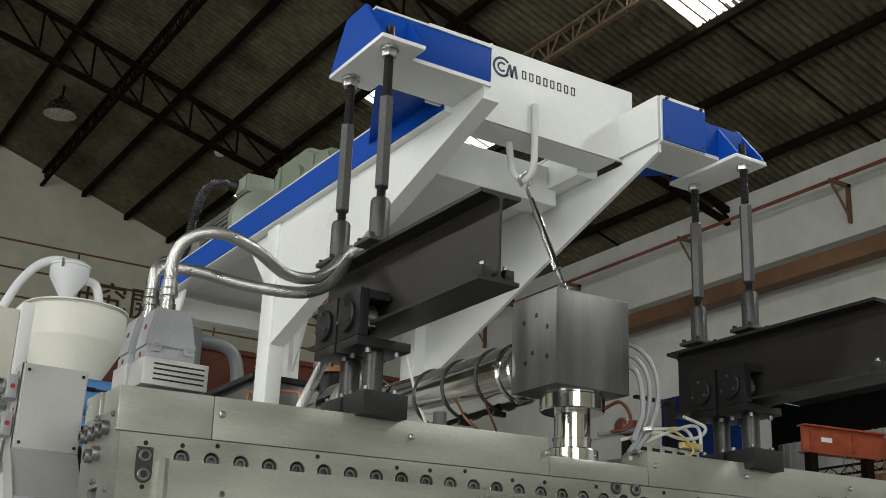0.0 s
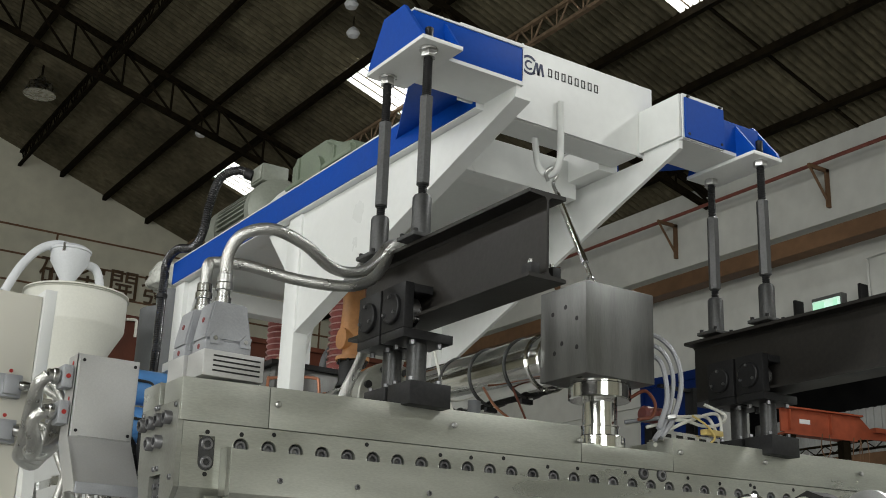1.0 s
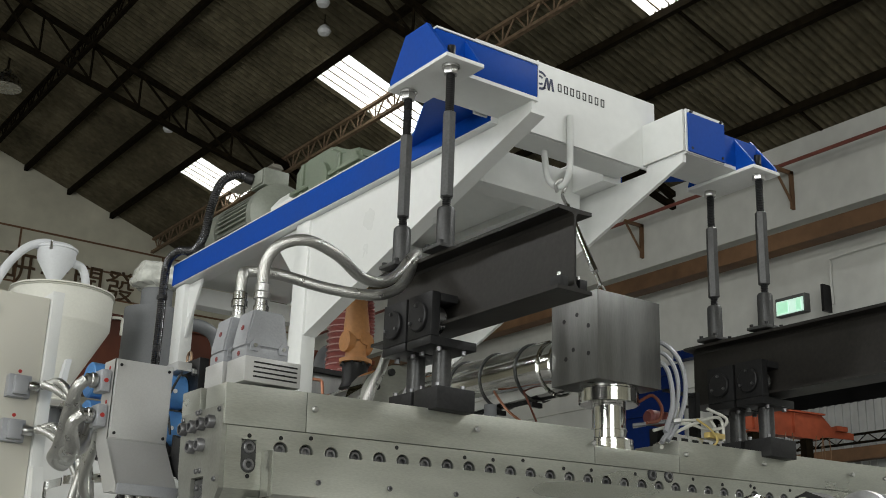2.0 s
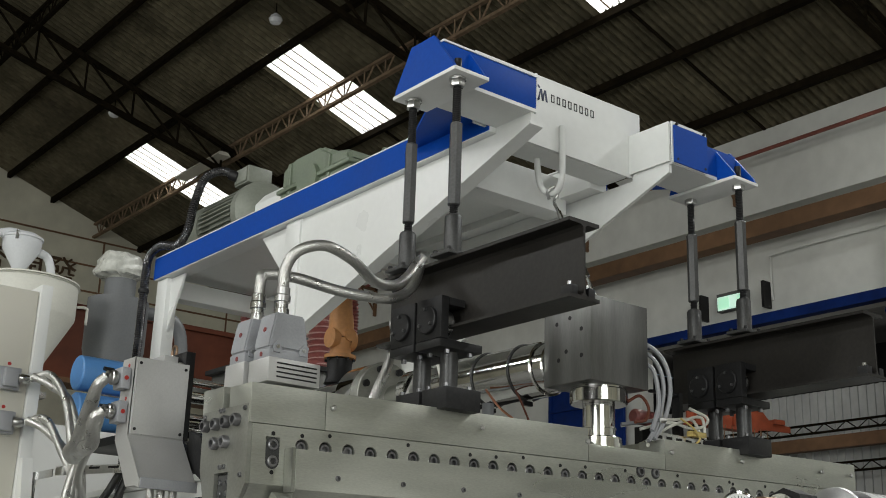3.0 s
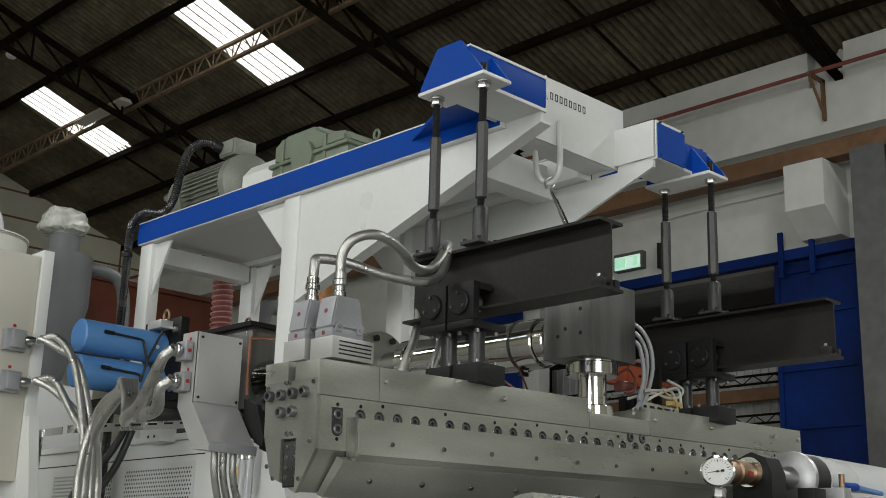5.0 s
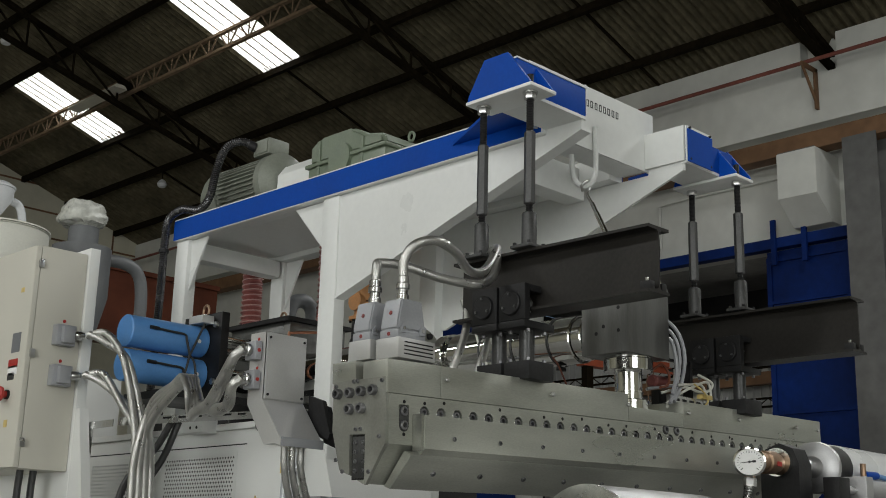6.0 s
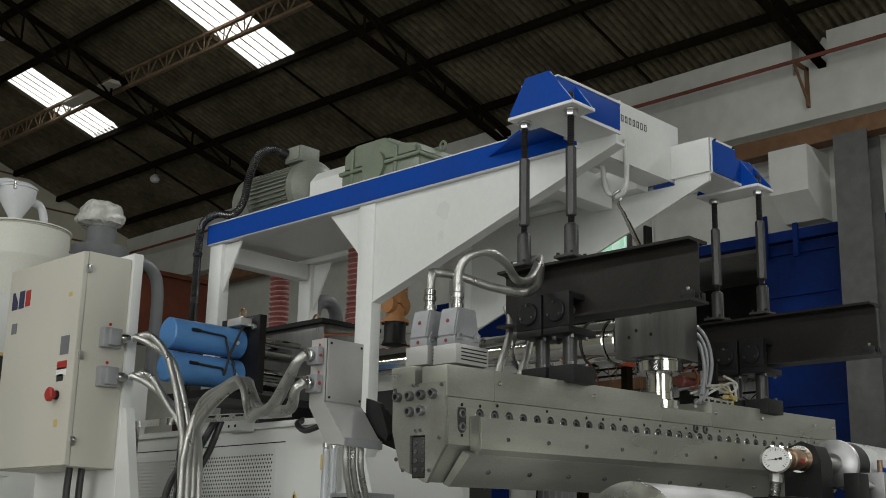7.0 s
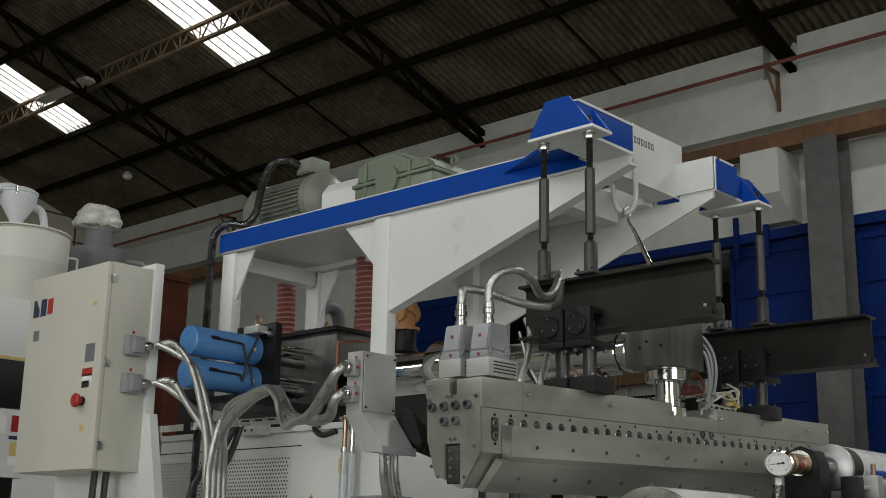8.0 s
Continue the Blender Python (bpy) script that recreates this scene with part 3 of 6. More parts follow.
for y in (23.8, 25.2):
    part("hanger", C((11.55, y, 12.70), (11.9, y, roof_z(11.9) - 0.5), 0.015, seg=6), TRUSS, lp)
for x, y in ((9.1, 16.8), (9.6, 17.6), (9.2, 25.0), (15.2, 27.0)):
    bb = thing("hanging_bulb", (x, y, roof_z(x) - 0.55), "small pale hanging globe bulb", "bulb", "hanging bulbs")
    part("globe", lathe(bmesh.new(), (x, y, roof_z(x) - 0.62), (x, y, roof_z(x)), [(0, 0.01), (0.04, 0.11), (0.12, 0.15), (0.2, 0.11), (0.26, 0.04)], 14), LOADER, bb)
    part("cord", C((x, y, roof_z(x) - 0.4), (x, y, roof_z(x) - 0.1), 0.012, seg=6), TRUSS, bb)

# ---- the hoisting frame over the die ----
fr = thing("hoisting_frame", (1.45, 1.7, 0), "white and blue welded steel machine frame with cantilever arms", "machine frame")
ZB, ZTOP = 2.965, 3.090
for x0, side in ((1.045, "near"), (1.755, "far")):
    x1, xm = x0 + 0.10, x0 + 0.05
    part("top_channel", B(x0, x1, 0.26 if side == "near" else 0.431, 3.15, ZB, ZTOP, bevel=0.004), WHITE, fr)
    xo = x0 - 0.0045 if side == "near" else x1 + 0.0005
    part("channel_face", B(xo, xo + 0.004, 0.26 if side == "near" else 0.431, 3.152, ZB + 0.006, ZTOP - 0.001), BLUE, fr, "blue painted channel side")
    gx = x0 - 0.005 if side == "near" else x1 + 0.005
    corner = [(gx, 0.266), (gx, 0.80), (gx - 0.26, 0.266)] if side == "near" else [(1.98, 0.266), (2.0, 0.50), (2.20, 0.266)]
    part("corner_gusset", P(corner, "z", 3.03, 3.045), BLUE, fr, "blue triangular corner gusset")
    part("edge_strip", B(x0 - 0.006, x1, 0.26 if side == "near" else 0.431, 3.15, ZTOP, ZTOP + 0.006), WHITE, fr)
    if side == "near":
        part("haunch_web", P([(0.06, 2.944), (0.06, 3.004), (0.255, 3.004), (0.255, 2.963), (1.64, 2.963), (1.64, 2.425)], "x", x0 + 0.030, x0 + 0.046), WHITE, fr)
        bm = prism(bmesh.new(), [(0.055, 2.940), (0.055, 2.952), (1.639, 2.430), (1.639, 2.418)], "x", x0 + 0.022, x0 + 0.088)
        part("haunch_flange", bm, WHITE, fr)
    else:
        part("haunch_web", P([(0.055, 2.950), (0.055, 2.982), (0.255, 2.982), (0.255, 2.963), (1.66, 2.963), (1.66, 2.37), (1.61, 2.37)], "x", x0 + 0.074, x0 + 0.090), WHITE, fr)
    for y0, y1 in ((1.64, 1.765), (3.02, 3.145)):
        part("post", B(x0 + 0.018, x0 + 0.088, y0, y1, 0, ZB - 0.001, bevel=0.006), WHITE, fr)
    part("gusset", P([(1.78, 2.96), (2.03, 2.96), (1.78, 2.70)], "x", xm - 0.006, xm + 0.006), WHITE, fr)
    part("gusset", P([(3.02, 2.96), (2.86, 2.96), (3.02, 2.66)], "x", xm - 0.006, xm + 0.006), WHITE, fr)
for y0, y1 in ((1.65, 1.77), (3.03, 3.135)):
    part("cross_beam", B(1.146, 1.754, y0, y1, 2.86, 2.962, bevel=0.004), WHITE, fr)
part("cross_beam", B(1.103, 1.797, 0.62, 0.74, 2.90, 3.06, bevel=0.004), WHITE, fr)
part("deck_plate", B(1.149, 1.751, 0.76, 3.14, 2.998, 3.03), WHITE, fr)

# head box and its plate
part("head_box", B(1.149, 1.83, 0.287, 0.43, 2.985, 3.15, bevel=0.012), WHITE, fr)
part("head_plate", B(0.98, 1.90, 0.275, 0.285, 2.988, 3.292), WHITE, fr, "tall white front plate")
for x0, x1 in ((1.092, 1.10), (1.828, 1.8405)):
    part("head_wing", B(x0, x1, 0.052, 0.274, 2.998, 3.150 if x0 < 1.5 else 3.172), WHITE, fr)
# the printed mark: a ring, two peaks and a row of plain strokes
YP = 0.2735
ring = bmesh.new()
for r0, r1, z in ((0.030, 0.040, 0), (0.012, 0.020, 0)):
    for k in range(26):
        a0, a1 = radians(40 + k * 280 / 26), radians(40 + (k + 1) * 280 / 26)
        ring.faces.new([ring.verts.new((1.288 + r * math.cos(a), YP, 3.215 + r * math.sin(a))) for r, a in ((r0, a0), (r1, a0), (r1, a1), (r0, a1))])
part("printed_ring", ring, NAVY, fr, "navy printed ring mark")
for k in range(2):
    part("printed_peak", P([(1.305 + k * 0.022, 3.185), (1.318 + k * 0.022, 3.235), (1.328 + k * 0.022, 3.235), (1.338 + k * 0.022, 3.185), (1.328 + k * 0.022, 3.185), (1.321 + k * 0.022, 3.22), (1.314 + k * 0.022, 3.185)], "y", YP, YP + 0.001), NAVY, fr)
for k in range(8):
    x = 1.378 + k * 0.0320
    bm = bmesh.new()
    for bx, bw, z0, z1 in ((0, 0.0045, 3.194, 3.228), (0.0145, 0.0045, 3.194, 3.228), (0.0047, 0.0096, 3.194, 3.1985), (0.0047, 0.0096, 3.2235, 3.228)):
        box(bm, x + bx, x + bx + bw, YP, YP + 0.001, z0, z1)
    part("printed_bar", bm, INK, fr)

# lifting loop
part("lifting_loop", tube(bmesh.new(), [(1.43, 0.262, 3.10), (1.43, 0.262, 2.95), (1.432, 0.268, 2.875), (1.438, 0.30, 2.835), (1.436, 0.345, 2.835), (1.415, 0.375, 2.875), (1.40, 0.382, 2.99)], 0.013, 12, 6), WHITE, fr)


def arm(sign, xin, xout):
    """A blue cantilever arm from the frame out to the base plate that carries the tie rods."""
    lo, hi = min(xin, xout), max(xin, xout)
    part("arm_box", B(lo, hi, 0.052, 0.25, 3.0025, 3.130, bevel=0.003), BLUE, fr, "blue painted arm box")
    part("arm_soffit", B(lo, hi, 0.05, 0.262, 2.988, 3.002), WHITE, fr)
    if sign < 0:
        part("arm_top", B(lo, hi, 0.048, 0.254, 3.1305, 3.138), WHITE, fr)
    b0, b1 = (xout - 0.02, xout + 0.135) if sign < 0 else (xout - 0.135, xout + 0.02)
    up = 0.014 if sign < 0 else 0.004
    part("base_plate", B(b0, b1, -0.045, 0.315, 2.968 + up, 2.9825 + up, bevel=0.002), WHITE, fr)
    e0, e1 = (xout - 0.018, xout - 0.004) if sign < 0 else (xout + 0.004, xout + 0.018)
    part("end_plate", P([(-0.04, 2.983), (0.312, 2.983), (0.30, 3.02), (0.215, 3.158), (0.085, 3.158), (-0.03, 3.01)], "x", e0, e1), BLUE, fr)
    i0 = xout + 0.12 if sign < 0 else xout - 0.13
    for pts in ([(0.051, 2.983), (0.051, 3.12), (-0.042, 2.995), (-0.042, 2.983)], [(0.263, 2.983), (0.263, 3.12), (0.312, 2.995), (0.312, 2.983)]):
        part("gusset", P(pts, "x", i0, i0 + 0.01), BLUE, fr)


arm(-1, 1.098, 0.648)
arm(1, 1.842, 2.255)
part("patch_plate", B(1.836, 2.05, 0.040, 0.047, 2.99, 3.172), WHITE, fr)
part("patch_panel", B(1.842, 2.045, 0.032, 0.039, 2.993, 3.155), BLUE, fr, "blue bolted patch panel")
for x in (1.86, 2.03):
    for z in (3.008, 3.163):
        part("screw", C((x, 0.030, z), (x, 0.040, z), 0.006, seg=8), BLACK, fr)

# ---- tie rods ----
rod = thing("tie_rod", (0.685, 0.01, 2.325), "grey threaded tie rod with a hexagon turnbuckle", "tie rod", "tie rods")
RX, RY = 0.685, 0.01
bm = bmesh.new()
rows = []
for k in range(60):
    rows.append((k * 0.0035, 0.0135 if k % 2 else 0.0155))
lathe(bm, (RX, RY, 2.81), (RX, RY, 3.2), [*rows, (0.245, 0.014)], 14)
part("threaded_rod", bm, BLACK, rod)
part("nut", lathe(bmesh.new(), (RX, RY, 2.948), (RX, RY, 3.0), [(0, 0.024), (0.003, 0.026), (0.022, 0.026), (0.026, 0.024)], 6), ZINC, rod)
part("washer", C((RX, RY, 2.9742), (RX, RY, 2.9795), 0.031), ZINC, rod)
part("turnbuckle", lathe(bmesh.new(), (RX, RY, 2.51), (RX, RY, 3), [(0, 0.019), (0.004, 0.023), (0.298, 0.023), (0.302, 0.019)], 6), RODMAT, rod)
part("stud", lathe(bmesh.new(), (RX, RY, 2.475), (RX, RY, 3), [(k * 0.0035, 0.0125 if k % 2 else 0.0145) for k in range(11)], 14), BLACK, rod)
part("sleeve", lathe(bmesh.new(), (RX, RY, 2.338), (RX, RY, 3), [(0, 0.030), (0.128, 0.030), (0.136, 0.026), (0.14, 0.018)], 24), RODMAT, rod)
part("foot_flange", B(RX - 0.055, RX + 0.055, RY - 0.05, RY + 0.05, 2.3255, 2.338, bevel=0.002), RODMAT, rod)
for dx in (-0.042, 0.042):
    for dy in (-0.037, 0.037):
        part("bolt", C((RX + dx, RY + dy, 2.338), (RX + dx, RY + dy, 2.350), 0.008, seg=6), BLACK, rod)
for x, y in ((0.685, 0.265), (2.200, 0.0), (2.195, 0.255)):
    copy_thing(rod, pose(x, y, 2.325))

# ---- suspended beams ----
hb = thing("suspended_h_beam", (0.726, 0, 2.08), "dark painted steel beam hung from the tie rods", "steel beam", "suspended beams")
BX = 0.728
prof = [(-.0625, 2.08), (.0625, 2.08), (.0625, 2.090), (.012, 2.0925), (.004, 2.10), (.004, 2.304), (.012, 2.3115), (.0625, 2.314), (.0625, 2.325), (-.0625, 2.325), (-.0625, 2.314), (-.012, 2.3115), (-.004, 2.304), (-.004, 2.10), (-.012, 2.0925), (-.0625, 2.090)]
part("rolled_section", P([(BX + a, z) for a, z in prof], "y", -0.566, 0.40), HBEAM, hb)
for dx in (-0.036, 0.036):
    part("stop_block", B(BX + dx - 0.014, BX + dx + 0.014, -0.561, -0.516, 2.0905, 2.122, bevel=0.003), BLACK, hb)
    part("stop_screw", C((BX + dx, -0.539, 2.122), (BX + dx, -0.539, 2.135), 0.007, seg=6), ZINC, hb)
copy_thing(hb, pose(2.222, 0, 2.074))


# ---- roller brackets that carry the die ----
def bracket(y):
    """A block with a pinned roller, on a post and a foot that stands on the die."""
    b = thing("roller_bracket", (0.67, y, 1.83), "black steel roller bracket with a bolted pin cover", "roller bracket", "roller brackets")
    w = 0.066
    bm = bmesh.new()
    box(bm, 0.60, 0.632, y - w, y + w, 2.0465, 2.187, bevel=0.003)
    part("cheek_plate", bm, BLACK, b)
    part("top_web", B(0.633, 0.698, y - w, y + w, 2.160, 2.185, bevel=0.002), BLACK, b)
    part("back_web", B(0.633, 0.69, y + w - 0.02, y + w, 2.0465, 2.159), BLACK, b)
    part("shelf", B(0.600, 0.775, y - w, y + w, 2.018, 2.046, bevel=0.003), BLACK, b)
    part("pin_cover", lathe(bmesh.new(), (0.60, y, 2.112), (0.5, y, 2.112), [(0, 0.047), (0.010, 0.047), (0.013, 0.043)], 28), BLACK, b)
    for a in (90, 210, 330):
        c = (y + 0.034 * math.cos(radians(a)), 2.112 + 0.034 * math.sin(radians(a)))
        part("screw", C((0.587, *c), (0.580, *c), 0.0055, seg=8), SOCKET, b)
    part("roller", lathe(bmesh.new(), (0.633, y, 2.112), (0.8, y, 2.112), [(0, 0.042), (0.003, 0.045), (0.038, 0.045), (0.042, 0.040)], 28), ZINC, b, "bright steel roller")
    part("post", C((0.690, y, 1.8955), (0.690, y, 2.0175), 0.030), RODMAT, b)
    for dx in (-0.045, 0.05):
        for dy in (-0.045, 0.045):
            part("bolt", C((0.690 + dx, y + dy, 2.004), (0.690 + dx, y + dy, 2.0175), 0.009, seg=6), SOCKET, b)
            part("bolt", C((0.690 + dx, y + dy, 1.8955), (0.690 + dx, y + dy, 1.907), 0.008, seg=6), SOCKET, b)
    part("foot_block", B(0.632, 0.775, y - 0.064, y + 0.064, 1.825, 1.895, bevel=0.003), BLACK, b)
    return b


b1 = bracket(0.035)
b2 = copy_thing(b1, pose(0.685, 0.178, 1.822))
b3 = copy_thing(b1, pose(2.195, 0.035, 1.845))
b4 = copy_thing(b1, pose(2.195, 0.178, 1.845))
b1.location = (0.685, 0.035, 1.822)

# ---- the die ----
die = thing("extrusion_die", (0, 0.04, 1.415), "long ground steel sheet extrusion die with bolted lips", "extrusion die")
XL = 2.93
YF = 0.038
part("body", P([(YF, 1.714), (YF, 1.6875), (YF + 0.016, 1.6875), (YF + 0.016, 1.6375), (YF, 1.6375), (YF, 1.545), (0.14, 1.416), (0.165, 1.416), (0.272, 1.465), (0.315, 1.56), (0.315, 1.714)], "x", 0.0, XL), DIE, die)
for x0, x1 in ((-0.014, -0.0005), (XL + 0.0005, XL + 0.014)):
    bm = prism(bmesh.new(), [(YF + 0.003, 1.770), (YF + 0.003, 1.545), (0.136, 1.412), (0.142, 1.412), (0.142, 1.583), (0.222, 1.583), (0.222, 1.447), (0.272, 1.465), (0.315, 1.60), (0.315, 1.770)], "x", x0, x1)
    part("end_plate", bm, DIEDARK, die)
part("deckle_insert", B(-0.004, 0.0, 0.1475, 0.2165, 1.435, 1.577, bevel=0.002), RODMAT, die)
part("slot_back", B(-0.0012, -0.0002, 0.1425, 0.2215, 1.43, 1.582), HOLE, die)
part("core", B(0.0, XL, 0.05, 0.31, 1.7145, 1.765), DIEDARK, die)
for x0, x1, z1 in ((-0.012, 0.240, 1.830), (0.242, 1.334, 1.830), (1.336, 1.732, 1.777), (1.734, XL + 0.012, 1.830)):
    part("cover_plate", B(x0, x1, YF - 0.004, 0.162, 1.7155, z1, bevel=0.0025), DIE, die)
for x0, x1 in ((-0.012, 1.30), (1.80, XL + 0.012)):
    part("rear_cover", B(x0, x1, 0.20, 0.325, 1.766, 1.838, bevel=0.0025), DIE, die)
part("lip_plate", P([(-0.014, 1.646), (-0.014, 1.532), (0.004, 1.512), (0.0365, 1.526), (0.0365, 1.646)], "x", 0.118, XL - 0.02), DIE, die, "bolted lip heater plate")
part("lip_edge", B(0.108, 0.1175, -0.008, 0.0365, 1.525, 1.650), DIEDARK, die)
part("lip_slope", P([(0.003, 1.511), (0.010, 1.498), (0.104, 1.400), (0.134, 1.410), (0.036, 1.525)], "x", 0.070, XL - 0.01), DIE, die)
PITCH, X0, NB, ZR, RH = 0.0815, 0.165, 33, 1.6595, 0.0215
bm = bmesh.new()


def strip_cell(bm, xa, xb, za, zb, cx, cz, r, y0, y1, seg=24):
    """A plate cell with a round hole through it."""
    outer, inner, deep = [], [], []
    for k in range(seg):
        a = 2 * math.pi * (k + 0.5) / seg
        ca, sa = math.cos(a), math.sin(a)
        s = min(((xb - cx) if ca > 0 else (cx - xa)) / max(abs(ca), 1e-6), ((zb - cz) if sa > 0 else (cz - za)) / max(abs(sa), 1e-6))
        outer.append(bm.verts.new((cx + ca * s, y0, cz + sa * s)))
        inner.append(bm.verts.new((cx + ca * r, y0, cz + sa * r)))
        deep.append(bm.verts.new((cx + ca * r, y1, cz + sa * r)))
    for k in range(seg):
        q = (k + 1) % seg
        bm.faces.new((outer[k], outer[q], inner[q], inner[k]))
        bm.faces.new((inner[k], inner[q], deep[q], deep[k]))
    for sx, sz in ((xa, za), (xb, za), (xb, zb), (xa, zb)):
        near = sorted(outer, key=lambda v: (v.co.x - sx) ** 2 + (v.co.z - sz) ** 2)[:2]
        bm.faces.new((near[0], near[1], bm.verts.new((sx, y0, sz))))


xa = X0 - PITCH / 2
for k in range(NB):
    strip_cell(bm, xa + k * PITCH, xa + (k + 1) * PITCH, 1.6375, 1.6875, X0 + k * PITCH, ZR, RH, YF, YF + 0.016)
part("bolt_strip", bm, DIE, die)
part("strip_end", B(0.0, 0.0455, YF, YF + 0.0155, 1.6376, 1.6874), DIE, die)
part("strip_end", B(0.0905, xa, YF, YF + 0.0155, 1.6376, 1.6874), DIE, die)
part("strip_end", B(xa + NB * PITCH, XL, YF, YF + 0.0155, 1.6376, 1.6874), DIE, die)
part("strip_end", B(0.0455, 0.0905, YF, YF + 0.0155, 1.680, 1.6874), DIE, die)
bolt_me = finish(socket_bolt(0.0165, 0.013), "bolt", SOCKET)
rim_me = finish(lathe(bmesh.new(), (0, 0, 0), (0, -1, 0), [(0, 0.0232), (0.0009, 0.0228), (0.0009, 0.0216)], 24, (False, False)), "rim", ZINC)
# dark disc paints the shade at the back of each bolt hole
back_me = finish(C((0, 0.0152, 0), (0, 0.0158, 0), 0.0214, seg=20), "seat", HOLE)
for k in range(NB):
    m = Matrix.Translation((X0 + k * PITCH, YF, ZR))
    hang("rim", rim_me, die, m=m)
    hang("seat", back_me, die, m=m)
    hang("bolt", bolt_me, die, m=m @ Matrix.Translation((0, 0.0150, 0)))
# flat dark plate and discs paint the shade of recesses not cut into the face
part("obround_recess", B(0.0457, 0.0903, YF - 0.0008, YF + 0.0002, 1.611, 1.658), RODMAT, die)
flat_me = finish(C((0, 0, 0), (0, -0.0010, 0), 0.0222, seg=22), "recess", RODMAT)
for x, z in ((0.068, 1.658), (0.068, 1.611), (1.60, 1.7005), (1.68, 1.7005)):
    hang("recess", flat_me, die, m=Matrix.Translation((x, YF, z)))
    hang("bolt", bolt_me, die, m=Matrix.Translation((x, YF + 0.006, z)))
pin_me = finish(C((0, 0, 0), (0, -0.0012, 0), 0.0062, seg=14), "bore", HOLE)
for x, z in [(0.068, 1.690), (0.165, 1.692), (0.26, 1.700), (0.55, 1.700), (0.80, 1.692), (0.91, 1.694), (1.03, 1.702), (1.20, 1.690), (1.32, 1.694), (1.52, 1.697), (1.80, 1.700), (1.95, 1.692), (2.10, 1.698), (2.12, 1.692), (2.32, 1.697), (2.5, 1.693), (2.7, 1.697), (2.85, 1.693), (0.068, 1.58)]:
    hang("bore", pin_me, die, m=Matrix.Translation((x, YF - 0.0005, z)))
lip_me = finish(socket_bolt(0.008, 0.006), "lip_screw", SOCKET)
for k in range(12):
    hang("lip_screw", lip_me, die, m=Matrix.Translation((0.26 + 0.235 * k, -0.0135, 1.572)))
    hang("lip_screw", lip_me, die, m=Matrix.Translation((0.22 + 0.235 * k, 0.0505, 1.4565)) @ pose(0, 0, 0, 48, 0, 0) @ Matrix.Diagonal((1.25, 1.25, 1.25, 1)))
cover_me = finish(lathe(bmesh.new(), (0, 0, 0), (0, -1, 0), [(0, 0.004), (0.008, 0.004), (0.008, 0.009), (0.014, 0.009), (0.017, 0.006)], 12), "cover_screw", ZINC)
for x in (0.262, 0.84, 1.322, 1.76, 2.17, 2.69, 2.90):
    hang("cover_screw", cover_me, die, m=Matrix.Translation((x, YF - 0.003, 1.782)))
end_me = finish(socket_bolt(0.0185, 0.022), "end_bolt", SOCKET)
for y, z in ((0.10, 1.728), (0.16, 1.728), (0.22, 1.727), (0.283, 1.727), (0.16, 1.670), (0.22, 1.670)):
    hang("end_bolt", end_me, die, m=Matrix.Translation((-0.012, y, z)) @ pose(0, 0, 0, 0, 0, -90))
small_me = finish(socket_bolt(0.0075, 0.006), "end_screw", SOCKET)
for y, z in ((0.06, 1.758), (0.185, 1.765), (0.205, 1.765), (0.30, 1.755), (0.07, 1.57), (0.165, 1.60), (0.19, 1.60), (0.29, 1.50), (0.255, 1.46), (0.12, 1.455)):
    hang("end_screw", small_me, die, m=Matrix.Translation((-0.0135, y, z)) @ pose(0, 0, 0, 0, 0, -90))
for k in range(8):
    hang("end_screw", small_me, die, m=Matrix.Translation((-0.0035, 0.16 + 0.04 * (k % 2), 1.46 + 0.032 * (k // 2))) @ pose(0, 0, 0, 0, 0, -90))
die.rotation_euler = (0, radians(-1.45), 0)
die.location.y -= 0.016
die.location.z -= 0.024


